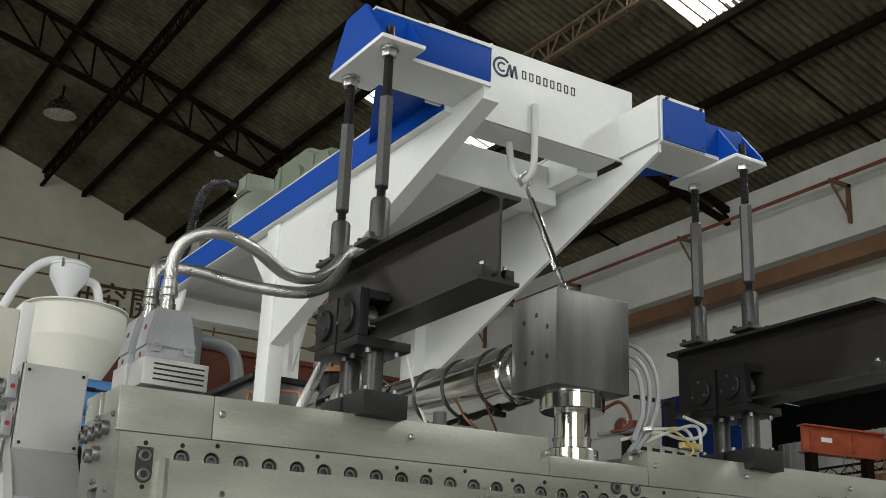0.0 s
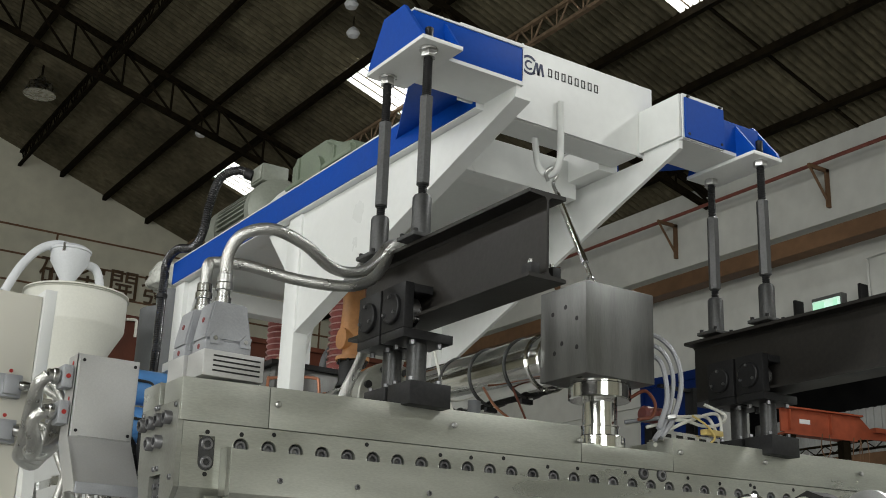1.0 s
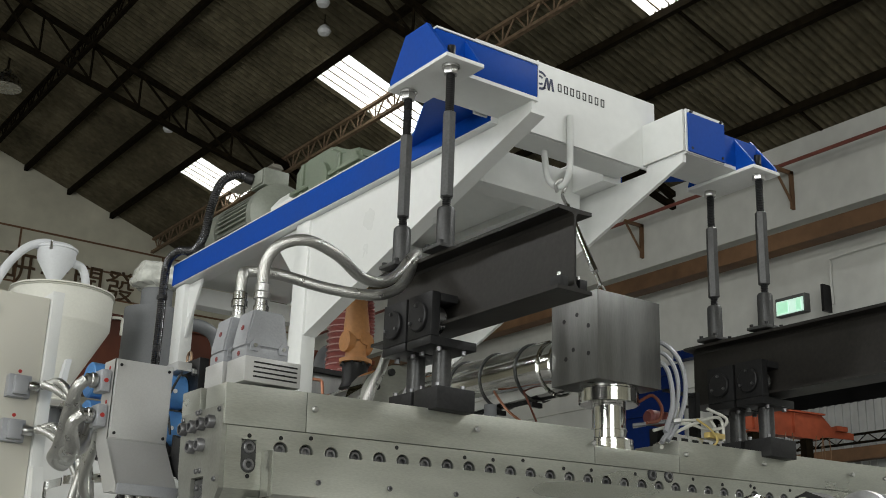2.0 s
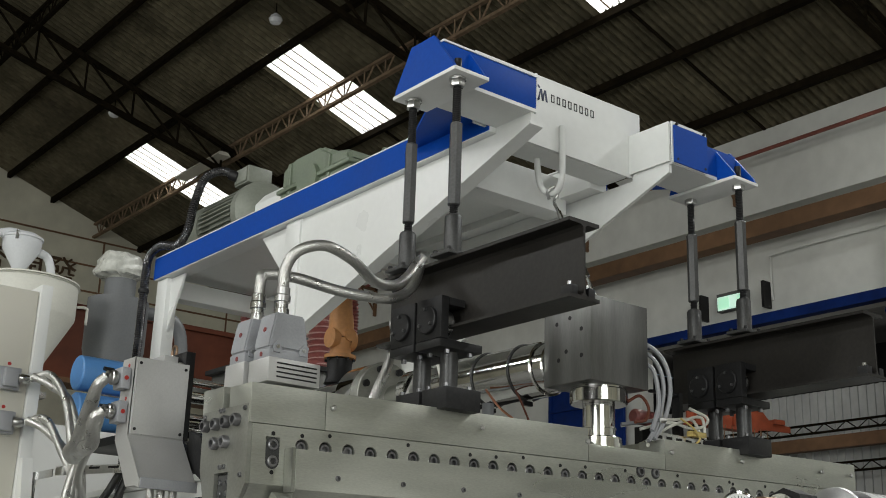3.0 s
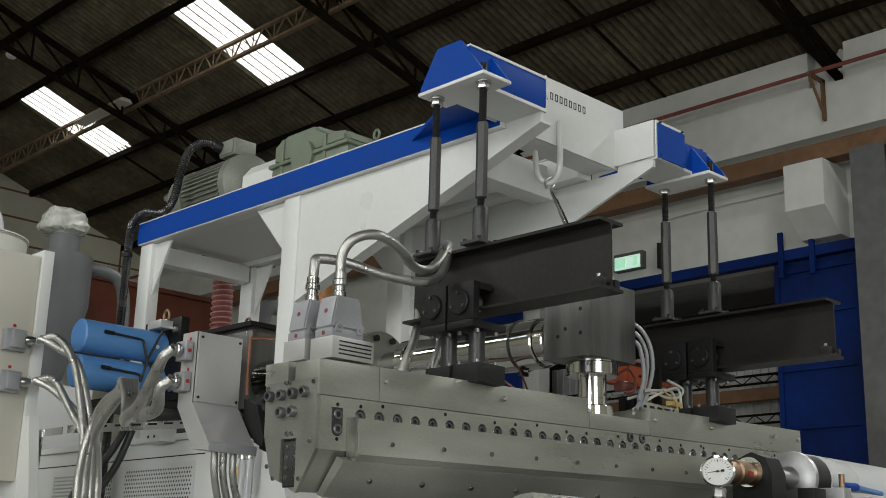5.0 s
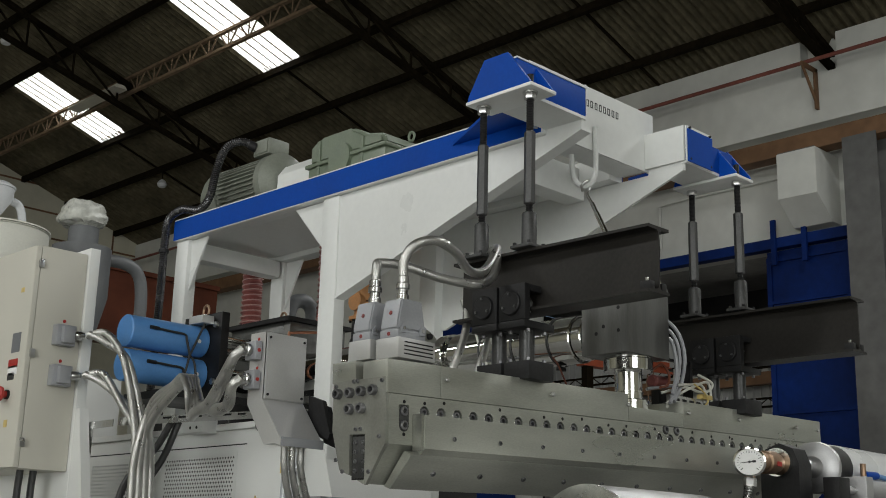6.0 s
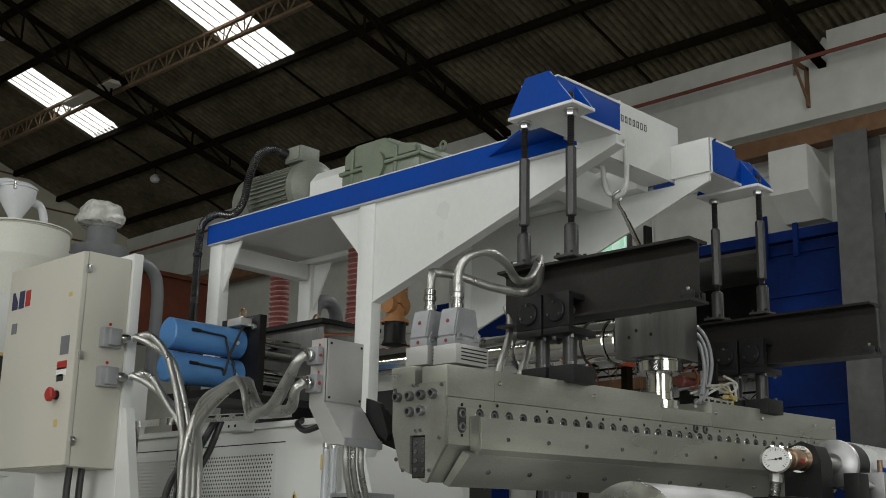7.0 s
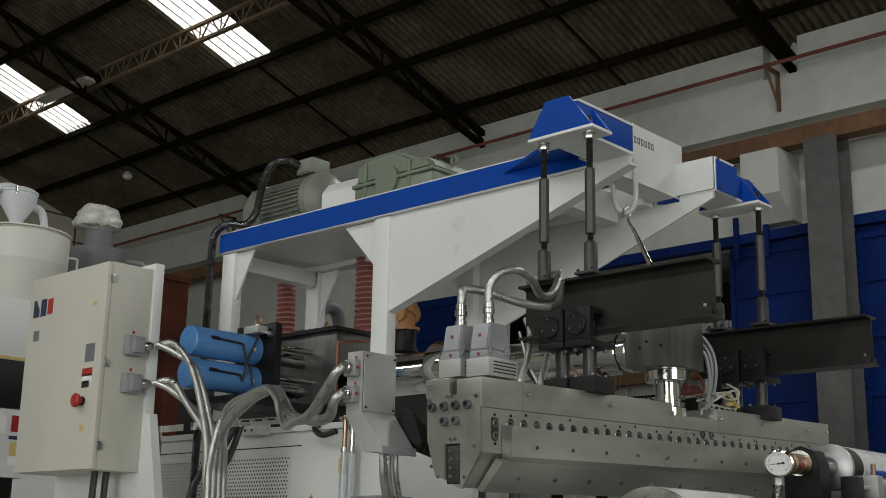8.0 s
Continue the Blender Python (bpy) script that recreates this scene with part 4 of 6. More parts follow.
# ---- power connectors on the die ----
def connector(y, z, name_label):
    c = thing("power_connector", (0.105, y, z), name_label, "connector", "power connectors")
    x0, x1, y0, y1 = 0.033, 0.211, y - 0.058, y + 0.058
    bm = bmesh.new()
    box(bm, x0, x1, y0, y1, z, z + 0.072, bevel=0.003)
    part("louvred_base", bm, GREYBOX, c, "pale grey vented base box")
    for k in range(4):
        part("vent_slot", B(x0 + 0.028, x1 - 0.012, y0 - 0.0012, y0, z + 0.014 + k * 0.0135, z + 0.0185 + k * 0.0135), HOLE, c)
    part("housing", B(x0 + 0.006, x0 + 0.140, y0 + 0.012, y1 - 0.012, z + 0.0725, z + 0.102, bevel=0.004), HOOD, c)
    bm = prism(bmesh.new(), [(x0 + 0.005, z + 0.103), (x0 + 0.141, z + 0.103), (x0 + 0.138, z + 0.125), (x0 + 0.120, z + 0.212), (x0 + 0.022, z + 0.212), (x0 + 0.006, z + 0.125)], "y", y0 + 0.013, y1 - 0.013)
    bmesh.ops.bevel(bm, geom=bm.edges[:], offset=0.005, segments=2, affect="EDGES")
    part("hood", bm, HOOD, c, "grey cast connector hood")
    for xx in (x0 + 0.022, x0 + 0.112):
        bm = prism(bmesh.new(), [(xx - 0.004, z + 0.090), (xx + 0.020, z + 0.090), (xx + 0.026, z + 0.118), (xx + 0.008, z + 0.126), (xx - 0.006, z + 0.108)], "y", y0 + 0.006, y0 + 0.0115)
        part("latch", bm, HOOD, c)
        part("latch_pin", C((xx + 0.008, y0 + 0.002, z + 0.106), (xx + 0.008, y0 + 0.0119, z + 0.106), 0.006, seg=10), ZINC, c)
    part("red_mark", C((x0 + 0.0155, y, z + 0.162), (x0 + 0.0105, y, z + 0.163), 0.0075, seg=14), MARKRED, c)
    part("red_mark", C((x0 + 0.0070, y, z + 0.087), (x0 + 0.0045, y, z + 0.087), 0.0075, seg=14), MARKRED, c)
    gx = x0 + 0.064
    part("cable_gland", lathe(bmesh.new(), (gx, y, z + 0.2125), (gx, y, z + 1), [(0, 0.018), (0.004, 0.023), (0.022, 0.023), (0.024, 0.019), (0.042, 0.019), (0.044, 0.025), (0.062, 0.025), (0.066, 0.022), (0.088, 0.022), (0.092, 0.017)], 18), ZINC, c, "bright nickel plated gland")
    return c


connector(0.088, 1.8195, "grey heavy duty power connector with steel gland")
connector(0.235, 1.8265, "grey heavy duty power connector behind another")
for y, z, pts in ((0.105, 2.10, [(0.097, 0.088, 2.115), (0.099, 0.085, 2.185), (0.126, 0.06, 2.240), (0.20, 0.03, 2.265), (0.31, 0.04, 2.245), (0.43, 0.09, 2.210), (0.53, 0.12, 2.222), (0.60, 0.14, 2.270), (0.655, 0.16, 2.335), (0.695, 0.19, 2.364), (0.715, 0.23, 2.368), (0.705, 0.275, 2.356), (0.685, 0.315, 2.347), (0.675, 0.36, 2.346)]),
                  (0.262, 2.11, [(0.097, 0.235, 2.12), (0.099, 0.232, 2.18), (0.12, 0.24, 2.20), (0.20, 0.19, 2.195), (0.33, 0.13, 2.165), (0.47, 0.09, 2.160), (0.56, 0.10, 2.195), (0.62, 0.125, 2.255), (0.66, 0.155, 2.320), (0.69, 0.20, 2.348), (0.705, 0.25, 2.347), (0.70, 0.30, 2.347), (0.71, 0.36, 2.346)])):
    h = thing("braided_conduit", (0.096, y, z), "silver braided steel conduit looping to the beam", "conduit", "braided conduits")
    part("braid", tube(bmesh.new(), pts, 0.0175, 16, 10, pitch=0.030), BRAID, h)

for x in (0.72, 0.86):
    h = thing("braided_conduit", (x - 0.085, 0.36, 1.90), "silver braided steel conduit slanting up behind the bracket", "conduit", "braided conduits")
    part("braid", tube(bmesh.new(), [(x + 0.03, 0.42, 2.19), (x + 0.012, 0.38, 2.12), (x - 0.03, 0.36, 2.01), (x - 0.075, 0.36, 1.91), (x - 0.10, 0.365, 1.815)], 0.0165, 14, 8, pitch=0.028), BRAID, h)

# ---- feed block, neck and barrel ----
fb = thing("feed_block", (1.587, 0.267, 1.82), "square milled steel feed block on a chromed neck", "feed block")
part("block", B(1.378, 1.682, 0.056, 0.305, 2.030, 2.350, bevel=0.0025), BLOCK, fb)
for y, z in ((0.165, 2.275), (0.105, 2.225), (0.105, 2.125), (0.235, 2.262), (0.185, 2.150), (0.225, 2.122)):
    part("tapped_hole", C((1.3772, y, z), (1.379, y, z), 0.0085, seg=14), HOLE, fb)
part("flange", lathe(bmesh.new(), (1.53, 0.168, 1.968), (1.53, 0.168, 3), [(0, 0.103), (0.004, 0.108), (0.05, 0.108), (0.054, 0.104), (0.0615, 0.104)], 40), CHROME, fb)
part("neck", lathe(bmesh.new(), (1.53, 0.168, 1.845), (1.53, 0.168, 3), [(0, 0.062), (0.03, 0.062), (0.031, 0.065), (0.036, 0.065), (0.037, 0.060), (0.1225, 0.060)], 36), CHROME, fb)
part("collar", lathe(bmesh.new(), (1.53, 0.168, 1.770), (1.53, 0.168, 3), [(0, 0.086), (0.070, 0.086), (0.074, 0.082)], 40), CHROME, fb)
part("eye_bolt", tube(bmesh.new(), [(1.452 + 0.017 * math.cos(a), 0.118, 2.370 + 0.017 * math.sin(a)) for a in (radians(-90 + 36 * k) for k in range(11))], 0.005, 8, 4), ZINC, fb)

sl = thing("lifting_turnbuckle", (1.49, 0.26, 2.41), "bright steel hook turnbuckle hung from the loop", "turnbuckle")
A0, A1 = Vector((1.438, 0.330, 2.822)), Vector((1.452, 0.118, 2.385))
part("hook", tube(bmesh.new(), [A0 + Vector((-0.004, 0.012, -0.012)), A0 + Vector((-0.022, 0.0, 0.012)), A0 + Vector((-0.004, -0.02, 0.03)), A0 + Vector((0.016, -0.016, 0.006)), A0 + Vector((0.004, -0.010, -0.03)), A0.lerp(A1, 0.2)], 0.007, 10, 6), ZINC, sl)
part("shank", C(A0.lerp(A1, 0.18), A0.lerp(A1, 0.30), 0.010, seg=12), ZINC, sl)
part("tube", C(A0.lerp(A1, 0.30), A0.lerp(A1, 0.80), 0.0125, seg=14), CHROME, sl)
part("end_nut", C(A0.lerp(A1, 0.78), A0.lerp(A1, 0.86), 0.015, seg=6), ZINC, sl)
part("lower_rod", C(A0.lerp(A1, 0.86), A1, 0.007, seg=10), ZINC, sl)

br = thing("melt_pipe", (1.5, 0.9, 2.0), "polished melt pipe wrapped in chromed heater bands", "melt pipe")
AX, AZ = 1.46, 2.125
part("pipe", C((AX, 0.306, AZ), (AX, 1.36, AZ), 0.07, seg=36), CHROME, br)
for y0, y1, r in ((0.306, 0.36, 0.098), (0.363, 0.48, 0.108), (0.49, 0.70, 0.108), (0.71, 0.90, 0.108), (0.91, 1.12, 0.108), (1.16, 1.22, 0.112)):
    part("heater_band", lathe(bmesh.new(), (AX, y0, AZ), (AX, 5, AZ), [(0, r - 0.006), (0.004, r), (y1 - y0 - 0.004, r), (y1 - y0, r - 0.006)], 40), CHROME, br)
for y in (0.485, 0.705, 0.905):
    bm = bmesh.new()
    tube(bm, [(AX + 0.1095 * math.cos(a), y, AZ + 0.1095 * math.sin(a)) for a in (radians(-95 - 20 * k) for k in range(18))], 0.0055, 8, 3)
    part("clamp_strap", bm, RODMAT, br)
    part("clamp_screw", B(AX - 0.03, AX + 0.02, y - 0.008, y + 0.008, AZ - 0.132, AZ - 0.114), BLACK, br)
part("flange", lathe(bmesh.new(), (AX - 0.05, 1.36, AZ), (AX - 0.05, 5, AZ), [(0, 0.160), (0.004, 0.165), (0.055, 0.165), (0.06, 0.16)], 44), DIEDARK, br)
for k in range(8):
    a = radians(k * 45 + 22)
    part("flange_bolt", C((AX - 0.05 + 0.135 * math.cos(a), 1.345, AZ + 0.135 * math.sin(a)), (AX - 0.05 + 0.135 * math.cos(a), 1.3595, AZ + 0.135 * math.sin(a)), 0.016, seg=12), BLACK, br)
part("adapter", lathe(bmesh.new(), (AX - 0.05, 1.421, AZ), (AX - 0.05, 5, AZ), [(0, 0.165), (0.12, 0.165), (0.16, 0.12), (0.85, 0.12)], 40), CHROME, br)
part("thermocouple", C((1.10, 0.30, 1.83), (1.10, 0.30, 1.93), 0.022, seg=16), GREYPLASTIC, br)
for pts, r, m in (([(1.33, 0.93, 2.27), (1.36, 0.90, 2.12), (1.38, 0.86, 2.02), (1.36, 0.80, 1.95)], 0.006, PALEWIRE), ([(1.36, 0.62, 2.06), (1.33, 0.5, 1.97), (1.36, 0.42, 1.90), (1.34, 0.36, 1.83)], 0.005, COPPER), ([(1.40, 0.50, 2.06), (1.37, 0.43, 2.0), (1.40, 0.40, 1.90)], 0.004, RUST)):
    part("lead", tube(bmesh.new(), pts, r, 8, 8), m, br)

# ---- wiring and rail beside the feed block ----
wr = thing("slotted_rail", (1.75, 0.1, 1.83), "zinc plated slotted rail on the die", "rail")
part("rail", B(1.70, 1.99, 0.06, 0.066, 1.845, 1.882), ZINC, wr)
part("rail_lip", B(1.70, 1.99, 0.066, 0.11, 1.845, 1.849), ZINC, wr)
for k in range(5):
    part("slot", B(1.725 + k * 0.055, 1.757 + k * 0.055, 0.0588, 0.06, 1.858, 1.870), HOLE, wr)
part("stand", B(1.745, 1.86, 0.068, 0.075, 1.75, 1.8448), GREYBOX, wr)
part("black_bracket", B(1.905, 1.925, 0.10, 0.14, 1.85, 2.06), BLACK, wr)
part("black_bracket_arm", B(1.76, 1.905, 0.11, 0.13, 2.045, 2.055), BLACK, wr)
for k, (pts, r, m, lab) in enumerate((
        ([(1.742, 0.22, 2.25), (1.82, 0.18, 2.245), (1.875, 0.15, 2.18), (1.88, 0.13, 2.07), (1.83, 0.12, 1.95), (1.76, 0.11, 1.87)], 0.012, HOOD, "grey hose curving out of the feed block"),
        ([(1.742, 0.20, 2.21), (1.80, 0.16, 2.20), (1.84, 0.14, 2.14), (1.84, 0.13, 2.05), (1.79, 0.12, 1.93), (1.73, 0.11, 1.86)], 0.011, HOOD, "grey hose curving out of the feed block"),
        ([(1.742, 0.17, 2.17), (1.785, 0.14, 2.15), (1.805, 0.13, 2.09), (1.80, 0.12, 2.0), (1.75, 0.11, 1.90)], 0.012, HOOD, "pale grey hose beside the feed block"),
        ([(1.66, 0.15, 2.00), (1.72, 0.14, 2.03), (1.755, 0.13, 1.99), (1.73, 0.12, 1.94), (1.66, 0.11, 1.92)], 0.006, RUST, "thin red hose beside the neck"),
        ([(1.62, 0.14, 1.90), (1.72, 0.08, 1.925), (1.83, 0.06, 1.94), (1.93, 0.06, 1.95), (1.965, 0.05, 1.90)], 0.006, PALEWIRE, "pale sleeved heater lead"),
        ([(1.70, 0.09, 1.845), (1.78, 0.06, 1.90), (1.86, 0.05, 1.935), (1.95, 0.05, 1.965), (1.985, 0.05, 1.95), (1.98, 0.04, 1.88)], 0.006, PALEWIRE, "pale sleeved heater lead"),
        ([(1.68, 0.10, 1.89), (1.80, 0.06, 1.925), (1.90, 0.05, 1.915), (1.98, 0.05, 1.93), (2.02, 0.06, 1.97), (1.94, 0.08, 2.0)], 0.006, PALEWIRE, "pale sleeved heater lead"),
        ([(1.90, 0.03, 1.845), (1.93, 0.025, 1.875), (1.89, 0.02, 1.91), (1.83, 0.03, 1.94)], 0.004, YELLOW, "thin yellow wire beside the plug"),
        ([(1.72, 0.10, 1.835), (1.80, 0.12, 1.86), (1.84, 0.14, 1.93), (1.86, 0.15, 2.02)], 0.008, PALEWIRE, "pale sleeved heater lead"))):
    if k < 4:
        pts = [(a - 0.06, b - 0.06, c - 0.02) for a, b, c in pts]
    w = thing("loose_cable", pts[0], lab, "cable", "cables at the feed block")
    part("cable_run", tube(bmesh.new(), pts, r * (0.78 if k < 3 else 1.0), 8, 8), m, w)
pl = thing("cable_plug", (1.93, 0.05, 1.86), "yellow inline cable plug", "plug")
part("plug_body", B(1.90, 1.985, 0.035, 0.065, 1.884, 1.905, bevel=0.004), YELLOW, pl)
pl = thing("probe_head", (1.72, 0.05, 1.93), "small steel probe head with a hexagon", "probe")
part("stem", C((1.60, 0.12, 1.90), (1.735, 0.055, 1.925), 0.007, seg=10), GREYPLASTIC, pl)
part("hexagon", C((1.735, 0.055, 1.925), (1.76, 0.043, 1.93), 0.011, seg=6), ZINC, pl)
mt = thing("small_motor", (1.87, 0.30, 1.84), "small red motor behind the cables", "motor")
part("casing", lathe(bmesh.new(), (1.77, 0.22, 1.965), (2, 0.22, 1.965), [(0, 0.022), (0.01, 0.03), (0.11, 0.03), (0.12, 0.022)], 20), REDHOSE, mt)
part("stand", B(1.80, 1.86, 0.20, 0.24, 1.829, 1.926), BLACK, mt)

# ---- drive on top of the frame ----
mo = thing("electric_motor", (1.42, 2.6, 3.03), "grey green finned electric motor with a terminal box", "motor")
MX, MZ = 1.43, 3.265
part("stator", C((MX, 2.55, MZ), (MX, 2.93, MZ), 0.155, seg=36), MOTORGREEN, mo)
for k in range(40):
    a = radians(k * 360 / 40 + 7)
    if 60 < math.degrees(a) % 360 < 120:
        continue
    bm = B(0.15, 0.174, 2.57, 2.91, -0.003, 0.004)
    bmesh.ops.transform(bm, matrix=Matrix.Translation((MX, 0, MZ)) @ Matrix.Rotation(-a, 4, "Y"), verts=bm.verts[:])
    part("cooling_fin", bm, MOTORGREEN, mo)
part("end_bell", lathe(bmesh.new(), (MX, 2.555, MZ), (MX, 0, MZ), [(0, 0.178), (0.05, 0.178), (0.09, 0.14), (0.12, 0.08)], 36), MOTORGREEN, mo)
part("fan_cowl", lathe(bmesh.new(), (MX, 2.925, MZ), (MX, 5, MZ), [(0, 0.176), (0.12, 0.176), (0.17, 0.15), (0.19, 0.09)], 36), MOTORGREEN, mo)
part("terminal_box", B(1.32, 1.46, 2.52, 2.66, 3.425, 3.52, bevel=0.008), MOTORGREEN, mo)
part("terminal_lid", B(1.314, 1.319, 2.53, 2.65, 3.435, 3.51, bevel=0.002), MOTORGREEN, mo)
for y in (2.62, 2.86):
    part("foot", B(MX - 0.16, MX + 0.16, y - 0.04, y + 0.04, 3.031, 3.14), MOTORGREEN, mo)
cg = thing("coupling_guard", (1.43, 2.15, 3.03), "white sheet steel coupling guard", "guard")
part("hood", P([(1.25, 3.031), (1.25, 3.28), (1.30, 3.345), (1.56, 3.345), (1.61, 3.28), (1.61, 3.031)], "y", 2.13, 2.43), WHITE, cg)
gb = thing("gearbox", (1.45, 1.6, 3.03), "sage green ribbed cast gearbox", "gearbox")
part("lower_case", B(1.22, 1.66, 1.46, 2.07, 3.031, 3.215, bevel=0.015), GEARGREEN, gb)
bm = prism(bmesh.new(), [(2.07, 3.226), (2.07, 3.335), (2.00, 3.375), (1.74, 3.375), (1.62, 3.315), (1.49, 3.29), (1.46, 3.226)], "x", 1.225, 1.655)
bmesh.ops.bevel(bm, geom=bm.edges[:], offset=0.02, segments=3, affect="EDGES")
part("upper_case", bm, GEARGREEN, gb)
for y, z in ((1.64, 3.30), (1.985, 3.35)):
    part("rib", B(1.214, 1.666, y - 0.014, y + 0.014, 3.05, z, bevel=0.006), GEARGREEN, gb)
part("bearing_cap", C((1.226, 1.80, 3.215), (1.20, 1.80, 3.215), 0.085, seg=28), GEARGREEN, gb)
part("split_flange", B(1.205, 1.675, 1.45, 2.08, 3.212, 3.232, bevel=0.004), GEARGREEN, gb)
part("cover_plate", B(1.32, 1.54, 1.77, 1.97, 3.376, 3.392, bevel=0.005), GEARGREEN, gb)
part("breather", C((1.43, 1.88, 3.392), (1.43, 1.88, 3.43), 0.016, seg=12), BRASS, gb)
for y, z in ((1.50, 3.32), (2.0, 3.395)):
    part("lifting_eye", tube(bmesh.new(), [(1.44, y + 0.02 * math.cos(a), z + 0.024 * math.sin(a)) for a in (radians(-90 + 36 * k) for k in range(11))], 0.007, 8, 4), GEARGREEN, gb)
cd = thing("flexible_conduit", (1.03, 3.2, 0.4), "glossy black spiral conduit from the motor down the post", "conduit")
part("conduit_run", tube(bmesh.new(), [(1.25, 2.66, 3.503), (1.18, 2.71, 3.535), (1.11, 2.77, 3.49), (1.08, 2.81, 3.35), (1.07, 2.84, 3.20), (1.05, 2.91, 3.125), (1.015, 3.04, 3.14), (1.005, 3.16, 3.10), (1.01, 3.195, 2.98), (1.01, 3.20, 2.6), (1.0, 3.20, 2.0), (0.99, 3.2, 1.2), (1.0, 3.2, 0.4)], 0.024, 12, 10, ribs=0.0012, pitch=0.012), CONDUIT, cd)
part("end_fitting", C((1.25, 2.66, 3.503), (1.215, 2.685, 3.518), 0.03, seg=14), BLACK, cd)
for z in (2.9, 2.0):
    part("clip", C((1.01, 3.2, z), (1.01, 3.2, z + 0.02), 0.03, seg=12), BLACK, cd)

mo.location, mo.scale = (1.355, 2.62, 3.031), (1.07, 1.07, 1.05)
gb.location, gb.scale = (1.42, 1.585, 3.031), (1.0, 1.04, 1.06)
# ---- screen changer ----
sc = thing("screen_changer", (1.2, 2.6, 1.8), "screen changer with two light blue hydraulic cylinders", "screen changer")
for z in (2.275, 2.095):
    c = part("cylinder", lathe(bmesh.new(), (0.455, 2.60, z), (5, 2.60, z), [(0, 0.078), (0.006, 0.085), (0.47, 0.085), (0.4765, 0.078)], 36), SKYBLUE, sc, "light blue cylinder sleeve")
    part("port", C((0.86, 2.512, z - 0.01), (0.86, 2.516, z - 0.01), 0.011, seg=12), DIAL, sc)
    part("hose", tube(bmesh.new(), [(0.58, 2.506, z + 0.02), (0.68, 2.503, z + 0.015), (0.76, 2.503, z + 0.01), (0.775, 2.503, z - 0.02), (0.80, 2.503, 2.18)], 0.0065, 8, 6), RUBBER, sc)
    part("hose_end", C((0.55, 2.505, z + 0.021), (0.60, 2.506, z + 0.020), 0.010, seg=10), BLACK, sc)
    part("tie", C((0.985, 2.52, z + 0.03), (1.30, 2.52, z + 0.03), 0.018, seg=14), CHROME, sc)
    part("piston_rod", C((0.985, 2.62, z - 0.02), (1.30, 2.62, z - 0.02), 0.042, seg=24), CHROME, sc)
for pts in ([(0.80, 2.503, 2.18), (0.86, 2.50, 2.32), (0.90, 2.50, 2.41)], [(0.80, 2.503, 2.18), (0.83, 2.50, 2.14), (0.85, 2.50, 2.05)]):
    part("hose", tube(bmesh.new(), pts, 0.0065, 8, 6), RUBBER, sc)
part("mount_plate", B(0.932, 0.982, 2.42, 2.78, 1.99, 2.43, bevel=0.003), BLACK, sc, "thick black mounting plate")
for z in (2.36, 2.05):
    for y in (2.46, 2.74):
        part("nut", C((0.915, y, z), (0.9315, y, z), 0.018, seg=6), ZINC, sc)
part("valve_block", B(0.84, 0.915, 2.47, 2.60, 2.362, 2.405, bevel=0.003), GREYBOX, sc)
part("changer_body", B(1.30, 1.70, 2.30, 2.85, 1.98, 2.42, bevel=0.004), BLOCK, sc, "bright milled changer body")
part("body_lid", B(1.27, 1.73, 2.28, 2.87, 2.4205, 2.445), BLACK, sc)
part("lower_plate", B(0.60, 1.30, 2.36, 2.8, 1.93, 1.97), BLACK, sc)
part("support", B(1.36, 1.64, 2.35, 2.8, 1.80, 1.9795), BLACK, sc)
for x, y, z in ((0.957, 2.62, 2.43), (1.40, 2.5, 2.445)):
    part("eye_bolt", tube(bmesh.new(), [(x + 0.004, y + 0.026 * math.cos(a), z + 0.032 + 0.030 * math.sin(a)) for a in (radians(-90 + 36 * k) for k in range(11))], 0.007, 8, 4), BRASS, sc)
    part("eye_shank", C((x, y, z), (x, y, z + 0.01), 0.016, seg=12), ZINC, sc)
part("copper_tube", tube(bmesh.new(), [(1.22, 2.20, 2.03), (1.22, 2.20, 2.30), (1.24, 2.19, 2.33), (1.40, 2.10, 2.34), (1.43, 2.08, 2.30), (1.43, 2.08, 2.10)], 0.008, 8, 6), COPPER, sc)
for x, y0 in ((1.80, 3.4), (1.79, 2.6)):
    h = thing("ribbed_hose", (x, y0, 2.45), "red ribbed flexible exhaust hose with pale spiral", "hose", "ribbed hoses")
    part("hose_wall", tube(bmesh.new(), [(x, y0, 2.45), (x + 0.02, y0, 2.65), (x + 0.015, y0, 2.85), (x + 0.01, y0, 3.05)], 0.062, 20, 8, ribs=0.005, pitch=0.034), REDHOSE, h)
    bm = bmesh.new()
    tube(bm, [(x + 0.016 + 0.067 * math.cos(0.5 * k), y0 + 0.067 * math.sin(0.5 * k), 2.46 + 0.0028 * k) for k in range(200)], 0.004, 5, 1)
    part("hose_spiral", bm, HOSEWIRE, h)
    part("hose_foot", C((x, y0, 1.8), (x, y0, 2.4495), 0.085, seg=20), BLACK, h)

